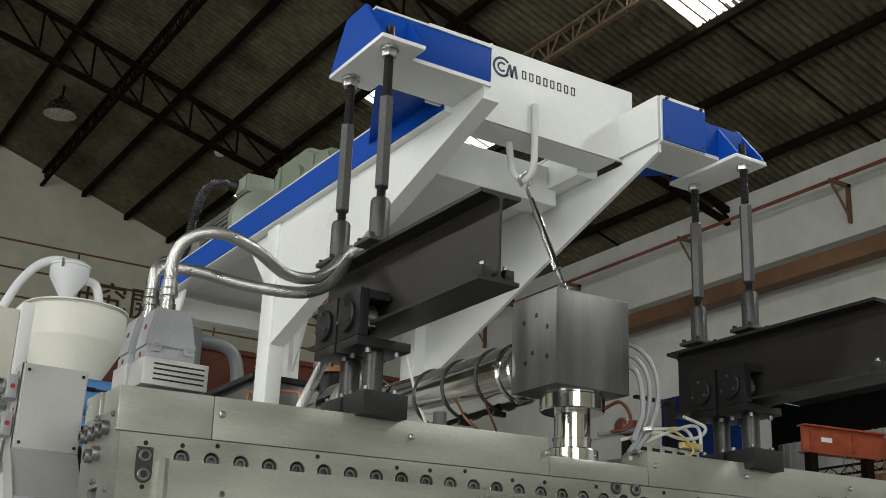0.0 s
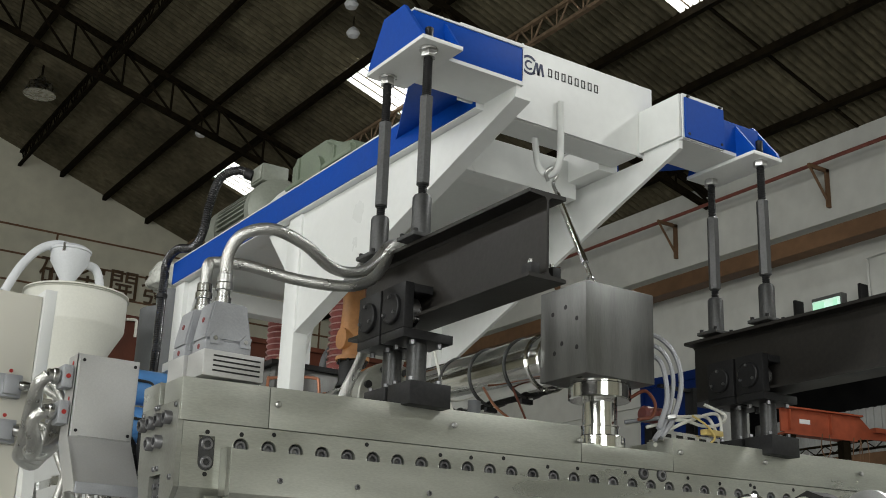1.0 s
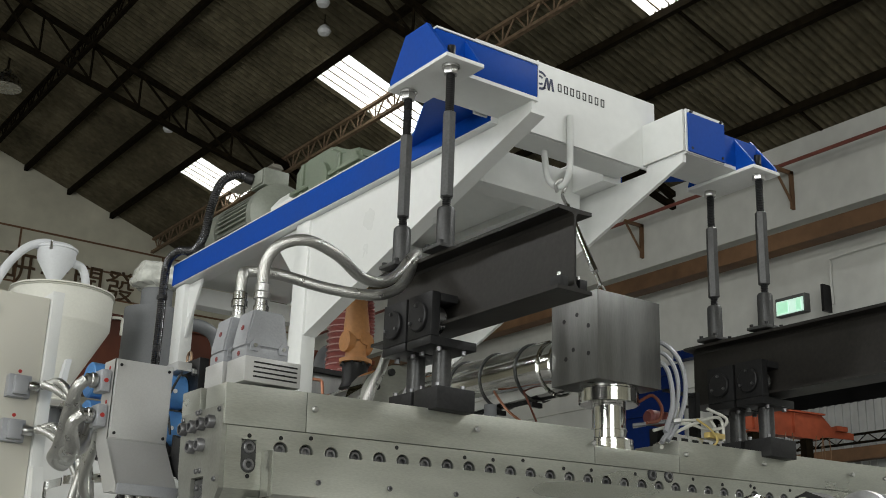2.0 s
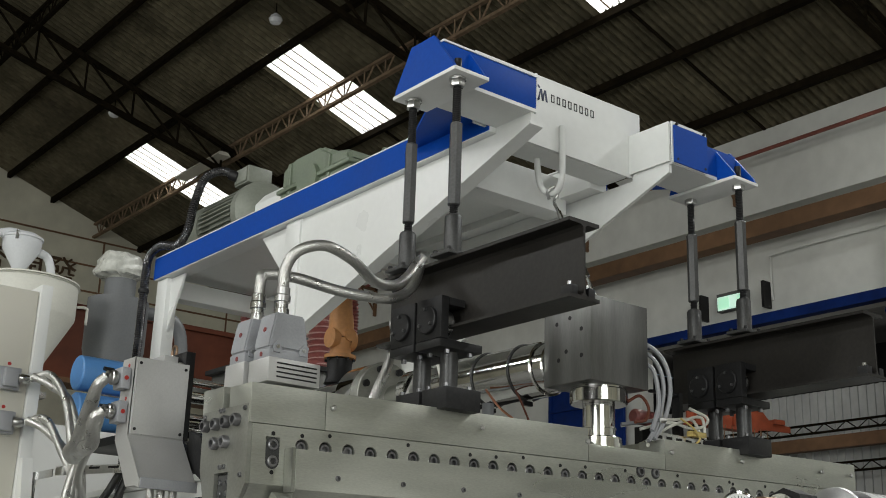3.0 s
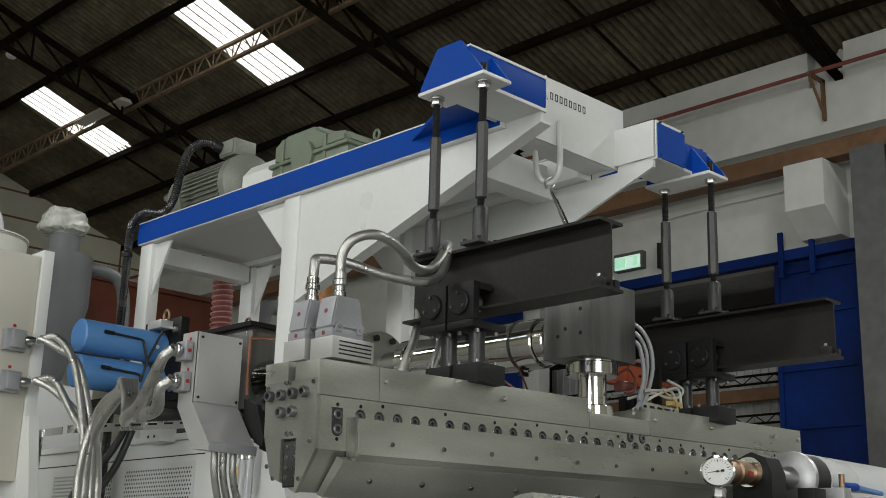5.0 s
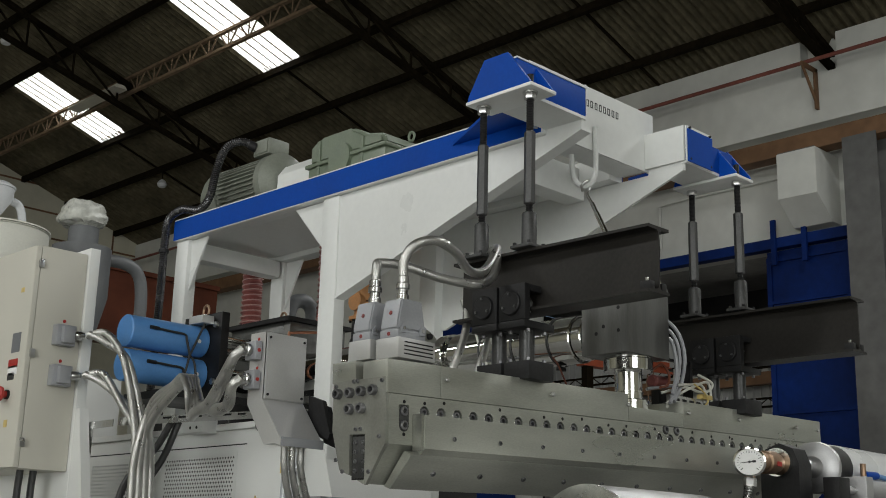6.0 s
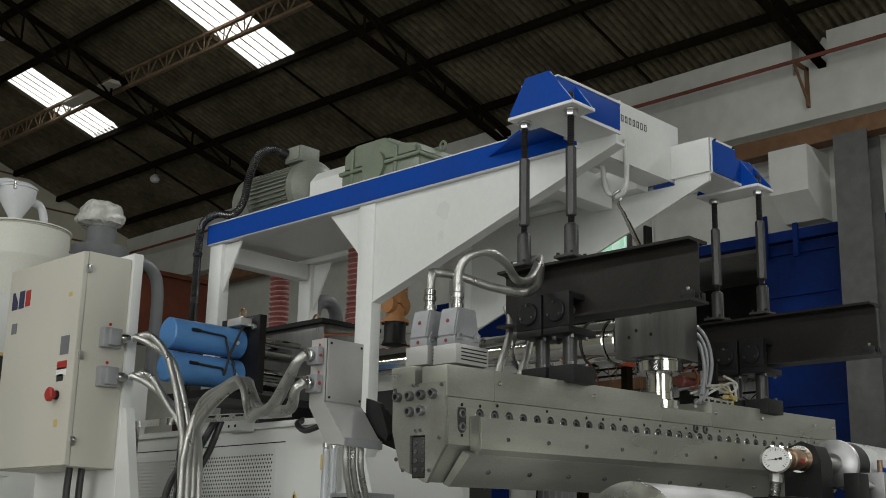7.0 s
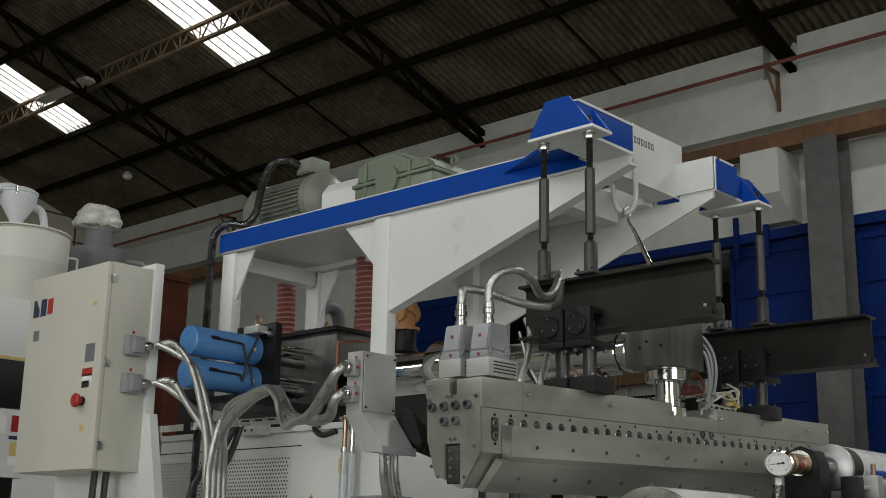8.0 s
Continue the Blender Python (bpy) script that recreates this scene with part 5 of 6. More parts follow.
# orange jointed casting on the adapter
rb = thing("robot_arm", (1.53, 1.95, 2.28), "small orange jointed cast arm on a black post", "robot arm")
part("post", lathe(bmesh.new(), (1.53, 1.95, 2.287), (1.53, 1.95, 3), [(0, 0.075), (0.03, 0.062), (0.12, 0.062), (0.125, 0.055)], 24), BLACK, rb)
part("base_flange", lathe(bmesh.new(), (1.53, 1.95, 2.4125), (1.53, 1.95, 3), [(0, 0.08), (0.018, 0.08), (0.022, 0.06)], 28), ORANGE, rb)
for k in range(8):
    a = radians(45 * k)
    part("flange_bolt", C((1.53 + 0.07 * math.cos(a), 1.95 + 0.07 * math.sin(a), 2.4), (1.53 + 0.07 * math.cos(a), 1.95 + 0.07 * math.sin(a), 2.412), 0.007, seg=6), BLACK, rb)
part("fork", lathe(bmesh.new(), (1.53, 1.95, 2.434), (1.53, 1.95, 3), [(0, 0.055), (0.04, 0.05), (0.08, 0.055)], 20), ORANGE, rb)
for dx in (-0.05, 0.05):
    part("knuckle", C((1.53 + dx - 0.018, 1.95, 2.515), (1.53 + dx + 0.018, 1.95, 2.515), 0.052, seg=24), ORANGE, rb)
part("joint_cap", C((1.545, 1.885, 2.53), (1.545, 1.90, 2.53), 0.032, seg=20), ORANGE, rb)
part("forearm", lathe(bmesh.new(), (1.53, 1.95, 2.52), (1.515, 1.96, 3), [(0, 0.06), (0.06, 0.064), (0.16, 0.055), (0.30, 0.05), (0.33, 0.035)], 24), ORANGE, rb)
part("bellows", tube(bmesh.new(), [(1.60, 1.97, 2.50), (1.615, 1.98, 2.60), (1.61, 1.98, 2.72), (1.58, 1.97, 2.80)], 0.026, 12, 8, ribs=0.004, pitch=0.018), REDHOSE, rb)

# ---- terminal box beside the die ----
jb = thing("terminal_box", (-0.06, 0.56, 1.5), "pale grey sheet steel terminal box with sloped foot", "terminal box")
part("casing", P([(0.535, 1.937), (0.535, 1.692), (0.415, 1.545), (0.42, 1.530), (0.51, 1.530), (0.625, 1.68), (0.625, 1.937)], "x", -0.155, 0.032), GREYBOX, jb)
part("front_cover", B(-0.150, 0.028, 0.529, 0.5345, 1.696, 1.932), GREYBOX, jb)
for x in (-0.138, 0.017):
    for z in (1.71, 1.918):
        part("screw", C((x, 0.5255, z), (x, 0.5288, z), 0.005, seg=8), BLACK, jb)
for z in (1.868, 1.762):
    c = part("connector", B(-0.188, -0.1588, 0.548, 0.612, z - 0.034, z + 0.034, bevel=0.004), HOOD, jb, "grey side connector")
    part("red_mark", C((-0.173, 0.5455, z), (-0.173, 0.5479, z), 0.007, seg=12), RED, c)
    part("gland", lathe(bmesh.new(), (-0.1885, 0.58, z), (-1, 0.58, z), [(0, 0.018), (0.008, 0.024), (0.020, 0.024), (0.023, 0.02), (0.036, 0.02)], 16), ZINC, c)
    part("red_mark", C((-0.1570, 0.575, z + 0.045), (-0.1555, 0.575, z + 0.045), 0.006, seg=12), RED, jb)
    part("label", B(-0.1565, -0.1555, 0.562, 0.588, z + 0.012, z + 0.026), INK, jb)
part("rim", P([(0.5285, 1.937), (0.5285, 1.690), (0.408, 1.543), (0.412, 1.522), (0.440, 1.5295), (0.420, 1.545), (0.5285, 1.676)], "x", -0.1585, -0.1552), GREYBOX, jb)
part("bottom_rim", B(-0.155, 0.032, 0.405, 0.412, 1.520, 1.552, bevel=0.002), HOOD, jb)
part("bracket_arm", P([(0.53, 1.60), (0.66, 1.70), (0.66, 1.74), (0.53, 1.66)], "x", 0.03, 0.07), BLACK, jb)
for k in range(4):
    x = 0.045 + 0.026 * k
    part("hinge_block", P([(0.44, 1.70 - 0.02 * k), (0.52, 1.725 - 0.02 * k), (0.52, 1.62 - 0.02 * k), (0.40, 1.555 - 0.012 * k), (0.39, 1.58 - 0.012 * k)], "x", x, x + 0.018), BLACK, jb)

# ---- control cabinet ----
cb = thing("control_cabinet", (0.15, 3.0, 0), "beige steel control cabinet with red emergency stop", "control cabinet")
CX0, CX1, CY0, CY1, CZ0, CZ1 = 0.0, 0.285, 2.66, 3.46, 1.535, 2.655
part("carcass", B(CX0 + 0.03, CX1, CY0, CY1, CZ0, CZ1, bevel=0.004), CABINET, cb)
door = part("door", B(CX0, CX0 + 0.0285, CY0 - 0.003, CY1 + 0.003, CZ0 + 0.004, CZ1 - 0.004, bevel=0.005), CABINET, cb)
for z in (1.66, 2.10, 2.56):
    part("hinge", B(CX0 + 0.018, CX0 + 0.045, CY0 - 0.014, CY0 - 0.0035, z - 0.022, z + 0.022, bevel=0.002), ZINC, cb)
part("stop_collar", C((-0.012, 2.80, 1.90), (-0.0005, 2.80, 1.90), 0.024, seg=24), BLACK, door)
part("stop_button", lathe(bmesh.new(), (-0.0125, 2.80, 1.90), (-1, 2.80, 1.90), [(0, 0.018), (0.02, 0.018), (0.022, 0.036), (0.036, 0.038), (0.044, 0.028)], 24), RED, door, "red mushroom stop button")
for y, z, w, h, m in ((2.77, 2.16, 0.045, 0.05, GREYPLASTIC), (2.78, 2.055, 0.05, 0.022, RED), (2.78, 2.02, 0.05, 0.022, DIAL), (2.79, 1.99, 0.035, 0.018, INK), (2.76, 2.43, 0.018, 0.012, YELLOW), (2.79, 1.755, 0.018, 0.018, YELLOW), (3.36, 2.31, 0.03, 0.03, GREYPLASTIC)):
    part("sticker", B(-0.0016, -0.0003, y - w, y + w, z - h, z + h), m, door)
part("printed_mark", P([(3.415, 2.42), (3.415, 2.52), (3.39, 2.52), (3.35, 2.46), (3.35, 2.42)], "x", -0.0018, -0.0003), NAVY, door)
part("printed_mark", B(-0.0018, -0.0003, 3.275, 3.335, 2.42, 2.52), NAVY, door)
part("printed_mark", B(-0.0018, -0.0003, 3.205, 3.26, 2.425, 2.515), RED, door)
for z in (2.21, 2.005):
    c = part("connector", B(0.13, 0.235, CY0 - 0.055, CY0 - 0.0005, z - 0.055, z + 0.05, bevel=0.005), HOOD, cb, "grey side connector")
    part("connector_cap", B(0.15, 0.215, CY0 - 0.085, CY0 - 0.0555, z - 0.045, z + 0.04, bevel=0.006), HOOD, c)
    part("gland", lathe(bmesh.new(), (0.216, CY0 - 0.07, z), (1, CY0 - 0.10, z), [(0, 0.018), (0.012, 0.024), (0.03, 0.024), (0.05, 0.02)], 16), ZINC, c)
    part("red_mark", C((0.19, CY0 - 0.002, z + 0.075), (0.19, CY0 - 0.0002, z + 0.075), 0.009, seg=12), RED, cb)
for dx in (0.10, 0.17):
    part("cable", tube(bmesh.new(), [(dx, 2.78, CZ0), (dx, 2.79, 1.4), (dx + 0.01, 2.8, 1.0), (dx, 2.8, 0.0)], 0.018, 10, 4), RUBBER, cb)
cb.location.x -= 0.03
cb.location.y += 0.03
st = thing("machine_stand", (0.31, 2.9, 0), "white steel upright plate behind the cabinet", "stand")
part("upright", B(0.288, 0.345, 2.64, 3.5, 0, 2.69, bevel=0.004), MACHWHITE, st)
part("foot_fin", P([(2.64, 0), (2.64, 1.85), (2.60, 1.85), (2.30, 0.6), (2.30, 0)], "x", 0.29, 0.34), MACHWHITE, st)
st.location.x -= 0.03
st.location.y += 0.03
rl = thing("cable_rail", (0.4, 2.2, 1.75), "zinc plated slotted cable rail", "rail")
part("rail", P([(0.30, 1.745), (1.10, 1.86), (1.10, 1.90), (0.30, 1.785)], "y", 2.30, 2.304), ZINC, rl)
part("rail_foot", B(0.322, 0.327, 2.40, 2.62, 1.75, 1.785), ZINC, rl)
part("rail_leg", B(0.316, 0.3215, 2.585, 2.62, 1.60, 1.785), ZINC, rl)
for k in range(8):
    x = 0.36 + k * 0.09
    part("slot", P([(x, 1.768 + (x - 0.3) * 0.144), (x + 0.05, 1.775 + (x - 0.3) * 0.144), (x + 0.05, 1.785 + (x - 0.3) * 0.144), (x, 1.778 + (x - 0.3) * 0.144)], "y", 2.2985, 2.2999), HOLE, rl)

# braided conduits from the cabinet over the rail to the terminal box
lines = []
for k, z in enumerate((2.21, 2.005)):
    for o in (0.0, 0.045):
        lines.append([(0.24, 2.585 - o * 0.3, z + o * 0.2), (0.30, 2.50, z + 0.01 - o), (0.345 + o * 0.5, 2.38, z - 0.14), (0.36 + o, 2.25, 1.72), (0.34 + o, 2.2, 1.50), (0.36 + o, 2.2, 1.2), (0.40 + o, 2.2, 0.0)])
for k in range(4):
    o = k * 0.034
    zc = 1.868 if k < 2 else 1.762
    lines.append([(-0.222, 0.58, zc), (-0.243, 0.60, zc - 0.03), (-0.240 + o * 0.3, 0.66, zc - 0.09), (-0.222 + o * 0.3, 0.77, 1.69 - o * 0.3), (-0.195 + o * 0.4, 0.90, 1.665 + o * 0.2), (-0.11 + o * 0.4, 1.05, 1.665 + o * 0.5), (-0.05 + o * 0.4, 1.16, 1.73 + o * 0.3), (-0.02 + o * 0.4, 1.23, 1.81), (0.04 + o * 0.5, 1.37, 1.868), (0.22, 1.72, 1.885 - o * 0.4), (0.28, 1.98, 1.83 - o), (0.26 + o * 0.8, 2.06, 1.60), (0.27 + o, 2.08, 1.3), (0.32 + o, 2.1, 0.0)])
for pts in lines:
    h = thing("braided_conduit", pts[-1], "silver braided steel conduit of the machine wiring", "conduit", "wiring conduits")
    part("braid", tube(bmesh.new(), pts, 0.0185, 16, 10, pitch=0.030), BRAID, h)
for pts in [[(-0.09 + d, 0.475, 1.528), (-0.075 + d, 0.485, 1.44), (-0.02 + d * 1.1, 0.51, 1.33), (0.10 + d * 1.2, 0.57, 1.22), (0.25 + d, 0.70, 1.05), (0.34 + d, 0.80, 0.5), (0.35 + d, 0.82, 0.0)] for d in (0.0, 0.035, 0.075)]:
    h = thing("braided_conduit", pts[-1], "silver braided steel conduit under the terminal box", "conduit", "wiring conduits")
    part("braid", tube(bmesh.new(), pts, 0.0125, 14, 8, pitch=0.030), BRAID, h)
for pts in ([(0.62, 2.34, 1.80), (0.55, 2.36, 1.66), (0.42, 2.40, 1.48), (0.36, 2.42, 1.2)], [(0.66, 2.34, 1.80), (0.60, 2.36, 1.62), (0.50, 2.40, 1.42), (0.46, 2.42, 1.2)]):
    h = thing("black_cable", pts[-1], "black rubber cable hanging behind the conduits", "cable", "black cables")
    part("cable_run", tube(bmesh.new(), pts, 0.018, 10, 8), RUBBER, h)

# ---- extruder housing ----
ex = thing("extruder_housing", (1.4, 2.9, 0), "pale extruder housing with perforated side panels", "extruder")
part("housing", B(1.05, 1.75, 1.92, 4.6, 0.1, 1.80, bevel=0.008), MACHWHITE, ex)
part("top_ledge", B(1.03, 1.77, 1.90, 4.62, 1.8005, 1.835, bevel=0.004), MACHWHITE, ex)
part("nose_fairing", P([(1.919, 0.4), (1.919, 1.80), (1.70, 1.80), (1.52, 1.25), (1.66, 0.4)], "x", 1.06, 1.74), MACHWHITE, ex)
part("panel_gap", B(1.0485, 1.0495, 2.28, 4.5, 1.718, 1.724), HOLE, ex)
for y0, y1 in ((2.36, 3.08), (3.16, 3.9)):
    panel = part("perforated_panel", B(1.0475, 1.0492, y0, y1, 0.9, 1.69), MACHWHITE, ex)
    # flat black hexagons paint the shade of holes that are not cut
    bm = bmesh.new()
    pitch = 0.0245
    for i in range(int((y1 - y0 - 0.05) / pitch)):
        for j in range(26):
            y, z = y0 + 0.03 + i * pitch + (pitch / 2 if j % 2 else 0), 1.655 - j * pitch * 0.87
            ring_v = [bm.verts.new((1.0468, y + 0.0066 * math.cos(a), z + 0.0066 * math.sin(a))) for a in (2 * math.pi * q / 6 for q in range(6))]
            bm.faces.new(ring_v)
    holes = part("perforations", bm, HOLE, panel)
    tagged(holes, kind="stuff")
part("warning_label", P([(2.14, 1.385), (2.22, 1.385), (2.18, 1.455)], "x", 1.046, 1.0485), YELLOW, ex, "yellow warning triangle")
part("warning_mark", B(1.0450, 1.0459, 2.174, 2.186, 1.40, 1.435), INK, ex)
part("top_box", B(0.94, 1.04, 2.55, 2.75, 1.79, 1.86, bevel=0.003), MACHWHITE, ex)
for y in (2.60, 2.66):
    part("top_box_hole", C((0.9388, y, 1.815), (0.941, y, 1.815), 0.009, seg=10), HOLE, ex)
wl = thing("water_line", (0.98, 1.85, 0.6), "clear water hoses with brass valves", "hose")
for k, (x, y) in enumerate(((0.99, 1.86), (0.99, 1.80))):
    part("clear_hose", tube(bmesh.new(), [(x, y, 1.66), (x - 0.005, y, 1.4), (x, y + 0.01, 1.1), (x, y, 0.7)], 0.02, 12, 6), CLEARTUBE, wl)
    part("valve", C((x, y, 1.66), (x, y, 1.86), 0.014, seg=10), (BRASS, ZINC)[k], wl)
    part("hose_clip", C((x, y, 1.665), (x, y, 1.69), 0.023, seg=12), ZINC, wl)
part("manifold", C((0.99, 1.90, 1.845), (0.99, 1.72, 1.845), 0.014, seg=10), ZINC, wl)
part("lever", B(0.972, 0.976, 1.855, 1.885, 1.55, 1.63), YELLOW, wl)
part("black_loop", tube(bmesh.new(), [(0.99, 1.93, 1.78), (0.97, 2.02, 1.76), (0.98, 2.10, 1.80), (1.04, 2.12, 1.83)], 0.016, 10, 6), RUBBER, wl)
ub = thing("side_terminal_box", (0.95, 1.5, 1.0), "small grey connector box under the nose", "terminal box")
part("casing", B(0.80, 1.0, 1.35, 1.6, 1.18, 1.42, bevel=0.005), HOOD, ub)
part("lid", B(0.79, 0.7995, 1.38, 1.57, 1.20, 1.40, bevel=0.003), BLACK, ub)
part("leg", B(0.88, 0.92, 1.45, 1.5, 0, 1.18), GREYPLASTIC, ub)

# ---- hopper, loader and cyclone ----
HX, HY = 1.49, 6.6
hp = thing("material_hopper", (HX, HY, 0), "ivory conical material hopper with a milky loader", "hopper")
part("drum", lathe(bmesh.new(), (HX, HY, 3.74), (HX, HY, 0), [(0, 0.40), (0.012, 0.42), (0.02, 0.405), (0.26, 0.405), (0.28, 0.40), (0.78, 0.13), (0.86, 0.12), (0.87, 0.15), (0.89, 0.15)], 48), HOPPERMAT, hp)
part("lid", lathe(bmesh.new(), (HX, HY, 3.741), (HX, HY, 5), [(0, 0.415), (0.012, 0.415), (0.03, 0.30), (0.04, 0.1)], 48), HOPPERMAT, hp)
part("sight_glass", P([(HX - 0.02, 2.98), (HX + 0.03, 2.98), (HX + 0.05, 3.16), (HX + 0.01, 3.16)], "y", HY - 0.30, HY - 0.22), LOADER, hp)
part("handle", tube(bmesh.new(), [(HX + 0.40, HY - 0.1, 3.60), (HX + 0.47, HY - 0.12, 3.60), (HX + 0.48, HY - 0.12, 3.56), (HX + 0.48, HY - 0.12, 3.46)], 0.012, 8, 5), HOPPERMAT, hp)
part("slide_gate", B(HX - 0.20, HX + 0.20, HY - 0.2, HY + 0.2, 2.80, 2.849), ZINC, hp)
part("throat", C((HX, HY, 1.7), (HX, HY, 2.7995), 0.11, seg=24), GREYPLASTIC, hp)
part("pedestal", B(HX - 0.30, HX + 0.30, HY - 0.30, HY + 0.30, 0, 1.6995, bevel=0.01), MACHWHITE, hp)
ld = thing("vacuum_loader", (1.37, 6.55, 3.78), "milky plastic vacuum loader on the hopper", "loader")
part("bowl", lathe(bmesh.new(), (1.37, 6.5, 3.782), (1.37, 6.5, 5), [(0, 0.05), (0.05, 0.06), (0.20, 0.15), (0.28, 0.155), (0.285, 0.165), (0.30, 0.165), (0.33, 0.12), (0.345, 0.05)], 32), LOADER, ld)
part("suction_hose", tube(bmesh.new(), [(1.36, 6.5, 4.11), (1.25, 6.5, 4.11), (1.12, 6.5, 4.04), (1.0, 6.5, 3.88), (0.9, 6.5, 3.65)], 0.035, 12, 8), LOADER, ld)
part("outlet_hose", tube(bmesh.new(), [(1.50, 6.5, 3.99), (1.58, 6.5, 3.97), (1.62, 6.5, 3.90), (1.64, 6.5, 3.79)], 0.035, 12, 8), LOADER, ld)
for a in (0.2, 2.0, 4.1):
    part("clip", B(1.37 + 0.16 * math.cos(a) - 0.01, 1.37 + 0.16 * math.cos(a) + 0.01, 6.5 + 0.16 * math.sin(a) - 0.01, 6.5 + 0.16 * math.sin(a) + 0.01, 4.03, 4.10), ZINC, ld)
cy = thing("dust_cyclone", (2.38, 6.85, 0), "grey plastic dust cyclone capped with a clear bag", "cyclone")
part("shell", lathe(bmesh.new(), (2.385, 6.85, 3.82), (2.385, 6.85, 0), [(0, 0.15), (0.01, 0.262), (0.45, 0.262), (0.55, 0.24), (1.0, 0.13), (1.1, 0.11)], 44), GREYPLASTIC, cy)
part("neck", C((2.385, 6.85, 3.8205), (2.385, 6.85, 4.0), 0.135, seg=32), GREYPLASTIC, cy)
part("outlet_pipe", tube(bmesh.new(), [(2.6, 6.8, 3.74), (2.80, 6.8, 3.74), (2.93, 6.8, 3.68), (2.99, 6.8, 3.52), (3.0, 6.8, 3.2), (2.98, 6.8, 2.7)], 0.058, 16, 8), GREYPLASTIC, cy)
part("leg", C((2.385, 6.85, 0), (2.385, 6.85, 2.72), 0.10, seg=16), GREYPLASTIC, cy)
bm = bmesh.new()
bmesh.ops.create_icosphere(bm, subdivisions=4, radius=1.0)
for v in bm.verts:
    d = v.co.normalized()
    f = 1 + 0.16 * noise.noise(d * 2.6 + Vector((3, 1, 7))) + 0.07 * abs(noise.noise(d * 7.0))
    v.co = Vector((2.36 + d.x * 0.215 * f, 6.85 + d.y * 0.21 * f, 4.08 + d.z * (0.18 if d.z > 0 else 0.12) * f))
    if d.z < -0.5:
        v.co.x, v.co.y = 2.385 + d.x * 0.145 / max(0.3, math.hypot(d.x, d.y)) * math.hypot(d.x, d.y), 6.85 + d.y * 0.145
part("plastic_bag", bm, BAG, cy, "crumpled translucent plastic bag")

# big pale machine body behind the cabinet, and dark plant under the frame
bd = thing("blender_body", (1.3, 5.2, 0), "pale sheet steel machine body behind the cabinet", "machine body")
part("casing", P([(0.5, 0.0), (0.5, 2.05), (0.9, 2.35), (1.7, 2.35), (1.7, 0.0)], "y", 4.75, 5.9), MACHWHITE, bd)
fc = thing("feeder_cabinet", (0.15, 5.2, 0), "white feeder cabinet with a dark window and small labels", "machine cabinet")
part("casing", B(-0.45, 0.655, 4.75, 5.55, 0, 2.80, bevel=0.012), MACHWHITE, fc)
part("trim_strip", B(-0.45, 0.645, 4.742, 4.7495, 2.372, 2.392), YELLOW, fc, "thin yellow trim strip")
part("window", B(-0.40, 0.640, 4.740, 4.7495, 2.045, 2.368, bevel=0.003), BLACK, fc, "dark smoked window")
part("control_panel", B(-0.42, 0.690, 4.735, 4.7495, 1.58, 2.035, bevel=0.004), MACHWHITE, fc)
for lx, lz, w, h, m in ((0.62, 1.94, 0.035, 0.055, RED), (0.62, 1.845, 0.045, 0.012, NAVY), (0.625, 1.77, 0.035, 0.045, YELLOW), (0.62, 1.69, 0.04, 0.03, DIAL), (0.50, 1.93, 0.05, 0.06, DIAL)):
    part("label_plate", B(lx - w, lx + w, 4.732, 4.7349, lz - h, lz + h), m, fc)
pt = thing("plant_trolley", (3.0, 4.2, 0), "dark machine plant with pipes under the frame", "machine")
part("bed", B(2.1, 4.2, 3.6, 5.0, 0.0, 2.35, bevel=0.01), BLACK, pt)
part("top_box", B(2.35, 2.75, 3.8, 4.2, 2.351, 2.75, bevel=0.008), GREYPLASTIC, pt)
part("manifold", C((2.05, 3.55, 2.45), (3.6, 3.55, 2.45), 0.04, seg=12), BLACK, pt)
part("bent_pipe", tube(bmesh.new(), [(2.2, 3.5, 2.35), (2.2, 3.5, 2.75), (2.28, 3.5, 2.86), (2.4, 3.5, 2.8), (2.42, 3.5, 2.4)], 0.05, 12, 6), GREYPLASTIC, pt)

# ---- roll stand in front of the die ----
rs = thing("roll_stand", (1.6, -0.45, 0), "dark roll bearing stand with a white covered roll", "roll stand")
GY = -0.45
part("bearing_plate", P([(GY - 0.085, 1.40), (GY + 0.085, 1.40), (GY + 0.085, 1.60), (GY + 0.06, 1.665), (GY, 1.69), (GY - 0.06, 1.665), (GY - 0.085, 1.60)], "x", 1.60, 1.70), BLACK, rs)
part("bearing_ring", C((1.575, GY, 1.605), (1.5995, GY, 1.605), 0.062, seg=30), CHROME, rs)
part("base", B(1.30, 2.2, GY - 0.13, GY + 0.16, 1.36, 1.4195, bevel=0.004), BLACK, rs)
part("pillar", B(1.40, 2.1, GY - 0.1, GY + 0.12, 0.0, 1.3595), BLACK, rs)
part("journal", lathe(bmesh.new(), (1.7005, GY, 1.605), (3, GY, 1.605), [(0, 0.035), (0.12, 0.035), (0.16, 0.05)], 28), ROLLMAT, rs)
part("roll_end", lathe(bmesh.new(), (1.861, GY, 1.605), (3, GY, 1.605), [(0, 0.07), (0.008, 0.085), (0.014, 0.115), (0.03, 0.118)], 40), ROLLMAT, rs)
part("roll_band", C((1.892, GY, 1.605), (2.0, GY, 1.605), 0.112, seg=40), RUBBER, rs)
part("roll", C((2.0005, GY, 1.605), (3.4, GY, 1.605), 0.115, seg=48), ROLLWHITE, rs, "white covered roll")
part("rotary_joint", lathe(bmesh.new(), (1.35, GY, 1.59), (1.575, GY, 1.602), [(0, 0.04), (0.02, 0.048), (0.06, 0.048), (0.065, 0.042), (0.12, 0.042), (0.125, 0.05), (0.19, 0.05), (0.225, 0.04)], 24), BRASS, rs, "brass rotary joint")
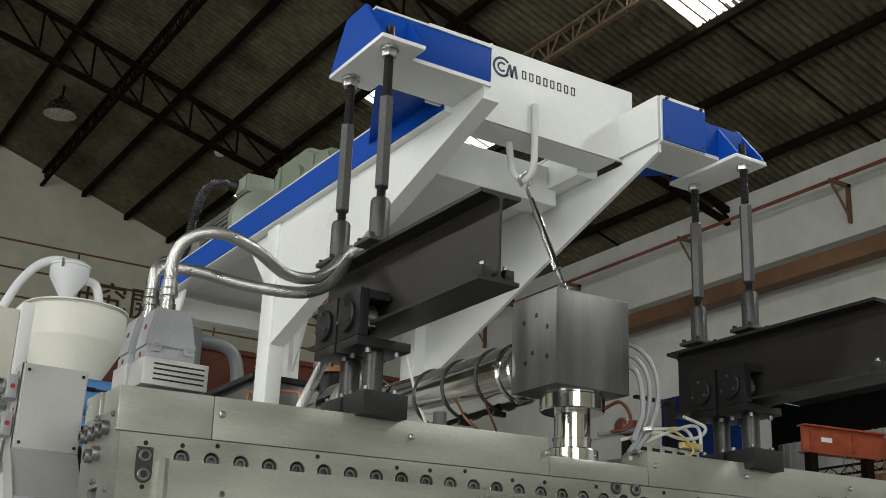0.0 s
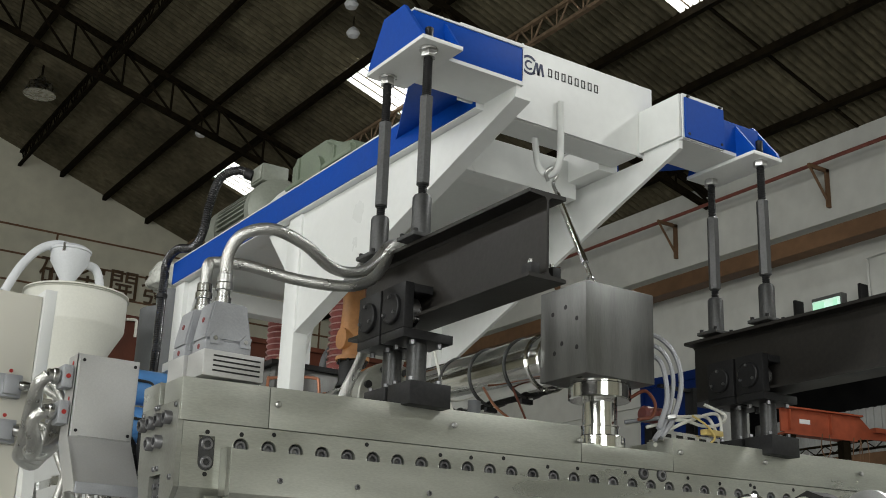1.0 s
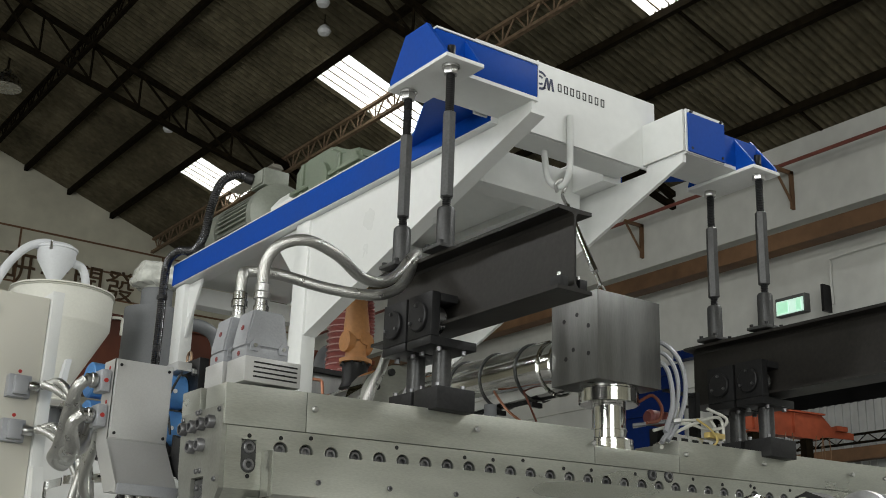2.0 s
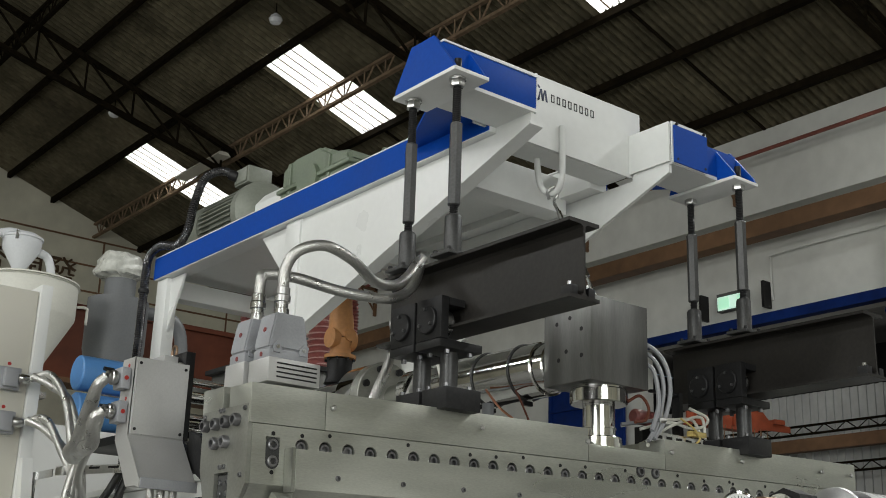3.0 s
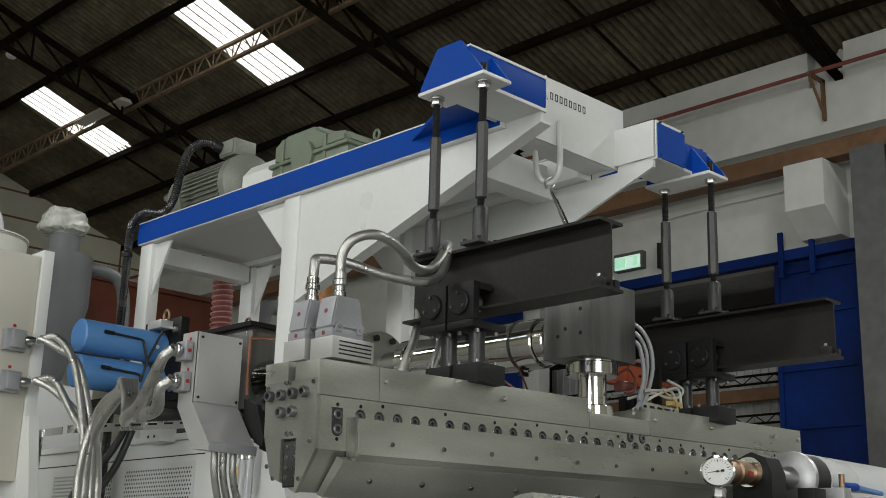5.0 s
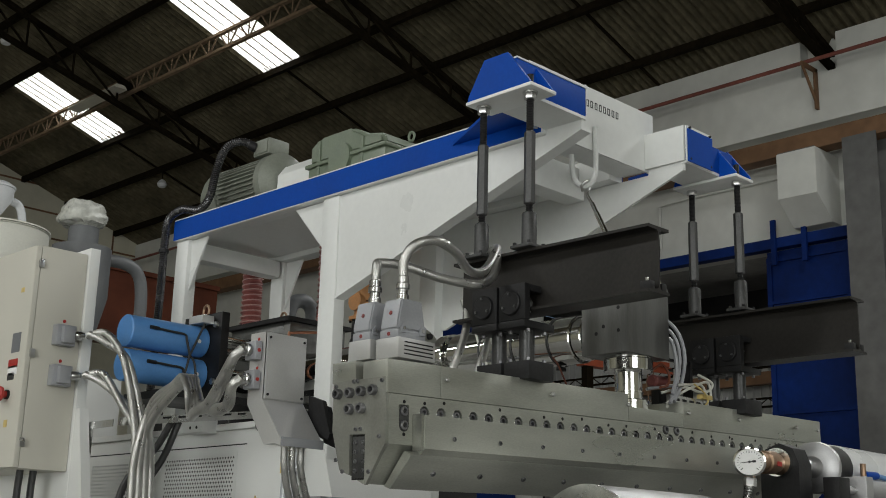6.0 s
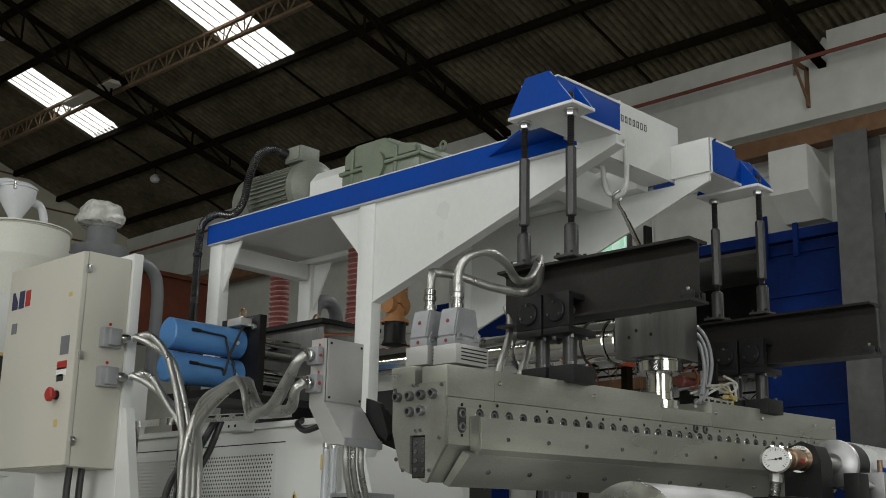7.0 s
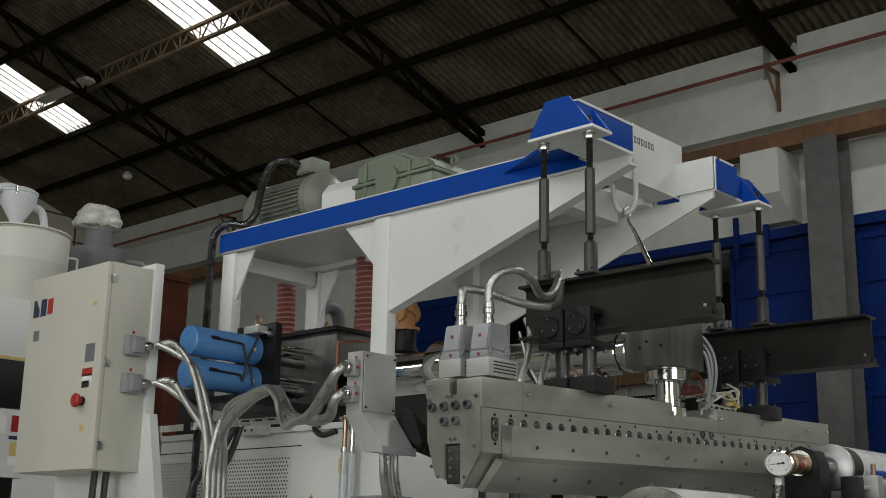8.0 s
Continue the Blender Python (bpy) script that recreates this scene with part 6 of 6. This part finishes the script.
part("red_tag", B(1.50, 1.53, GY - 0.052, GY - 0.049, 1.58, 1.60), RED, rs)
part("air_cylinder", C((1.95, GY - 0.16, 1.50), (2.6, GY - 0.16, 1.50), 0.055, seg=32), ROLLMAT, rs)
part("cylinder_cap", B(1.89, 1.949, GY - 0.22, GY - 0.10, 1.44, 1.56, bevel=0.004), ROLLMAT, rs)
part("piston_rod", C((1.78, GY - 0.16, 1.50), (1.889, GY - 0.16, 1.50), 0.018, seg=14), ZINC, rs)
part("fork_end", B(1.70, 1.79, GY - 0.2, GY - 0.131, 1.42, 1.545, bevel=0.004), BLACK, rs)
part("blue_fitting", C((2.00, GY - 0.16, 1.575), (2.10, GY - 0.16, 1.578), 0.018, seg=12), BLUE, rs)
part("brass_fitting", C((1.99, GY - 0.16, 1.556), (1.99, GY - 0.16, 1.625), 0.012, seg=10), BRASS, rs)
part("air_hose", tube(bmesh.new(), [(2.10, GY - 0.16, 1.578), (2.2, GY - 0.15, 1.575), (2.35, GY - 0.14, 1.57)], 0.012, 10, 6), SKYBLUE, rs)
gg = thing("pressure_gauge", (1.28, -0.47, 1.44), "round white pressure gauge with a steel bezel", "pressure gauge")
GC, GN = Vector((1.285, -0.49, 1.583)), (Vector((-2.9, -2.74, 1.24)) - Vector((1.285, -0.49, 1.583))).normalized()
part("case", lathe(bmesh.new(), GC - GN * 0.03, GC + GN, [(0, 0.05), (0.02, 0.056), (0.034, 0.062), (0.042, 0.062), (0.044, 0.055), (0.036, 0.054)], 40), CHROME, gg)
part("dial", C(GC + GN * 0.0061, GC + GN * 0.0085, 0.054, seg=40), DIAL, gg, "white printed dial")
u = GN.cross(Vector((0, 0, 1))).normalized()
v = u.cross(GN)
for k in range(21):
    a = radians(225 - k * 13.5)
    w = (u * -math.cos(a) + v * math.sin(a))
    part("tick", C(GC + GN * 0.0092 + w * (0.040 if k % 5 else 0.036), GC + GN * 0.0092 + w * 0.047, 0.0009 if k % 5 else 0.0015, seg=5), INK, gg)
w = (u * math.cos(radians(8)) - v * math.sin(radians(8)))
part("needle", C(GC + GN * 0.011 - w * 0.016, GC + GN * 0.011 + w * 0.036, 0.0022, seg=6, r2=0.0008), INK, gg)
part("needle_tail", C(GC + GN * 0.011 - w * 0.024, GC + GN * 0.011 - w * 0.012, 0.005, seg=8), INK, gg)
part("hub", C(GC + GN * 0.009, GC + GN * 0.0135, 0.005, seg=12), INK, gg)
part("stem", C((1.335, GY - 0.01, 1.52), (1.335, GY - 0.01, 1.56), 0.02, seg=12), BRASS, gg)
part("hose_nut", C((1.33, GY - 0.01, 1.485), (1.335, GY - 0.01, 1.52), 0.026, seg=6), ZINC, gg)
part("spring_hose", tube(bmesh.new(), [(1.33, GY - 0.01, 1.485), (1.31, GY - 0.01, 1.42), (1.29, GY - 0.01, 1.34), (1.28, GY, 1.2)], 0.02, 12, 8, ribs=0.003, pitch=0.01), ZINC, gg)
cr = thing("casting_roll", (1.6, -0.45, 0), "large satin casting roll in front of the die", "roll")
part("drum", C((0.62, -0.30, 1.20), (1.295, -0.30, 1.20), 0.25, seg=64), ROLLMAT, cr)
part("drum_rim", lathe(bmesh.new(), (0.61, -0.30, 1.20), (3, -0.30, 1.20), [(0, 0.235), (0.004, 0.25), (0.0095, 0.25)], 64), ZINC, cr)
part("shaft", C((0.5, -0.30, 1.20), (0.6095, -0.30, 1.20), 0.05, seg=24), ROLLMAT, cr)
part("support", B(0.52, 0.58, -0.36, -0.24, 0, 1.149), BLACK, cr)
for stand in (rs, gg):
    stand.location = (stand.location.x + 0.50, stand.location.y + 0.23, stand.location.z)
    stand.scale = (1.1, 1.1, 1.0)
cr.location.x += 0.02
cr.location.z -= 0.03
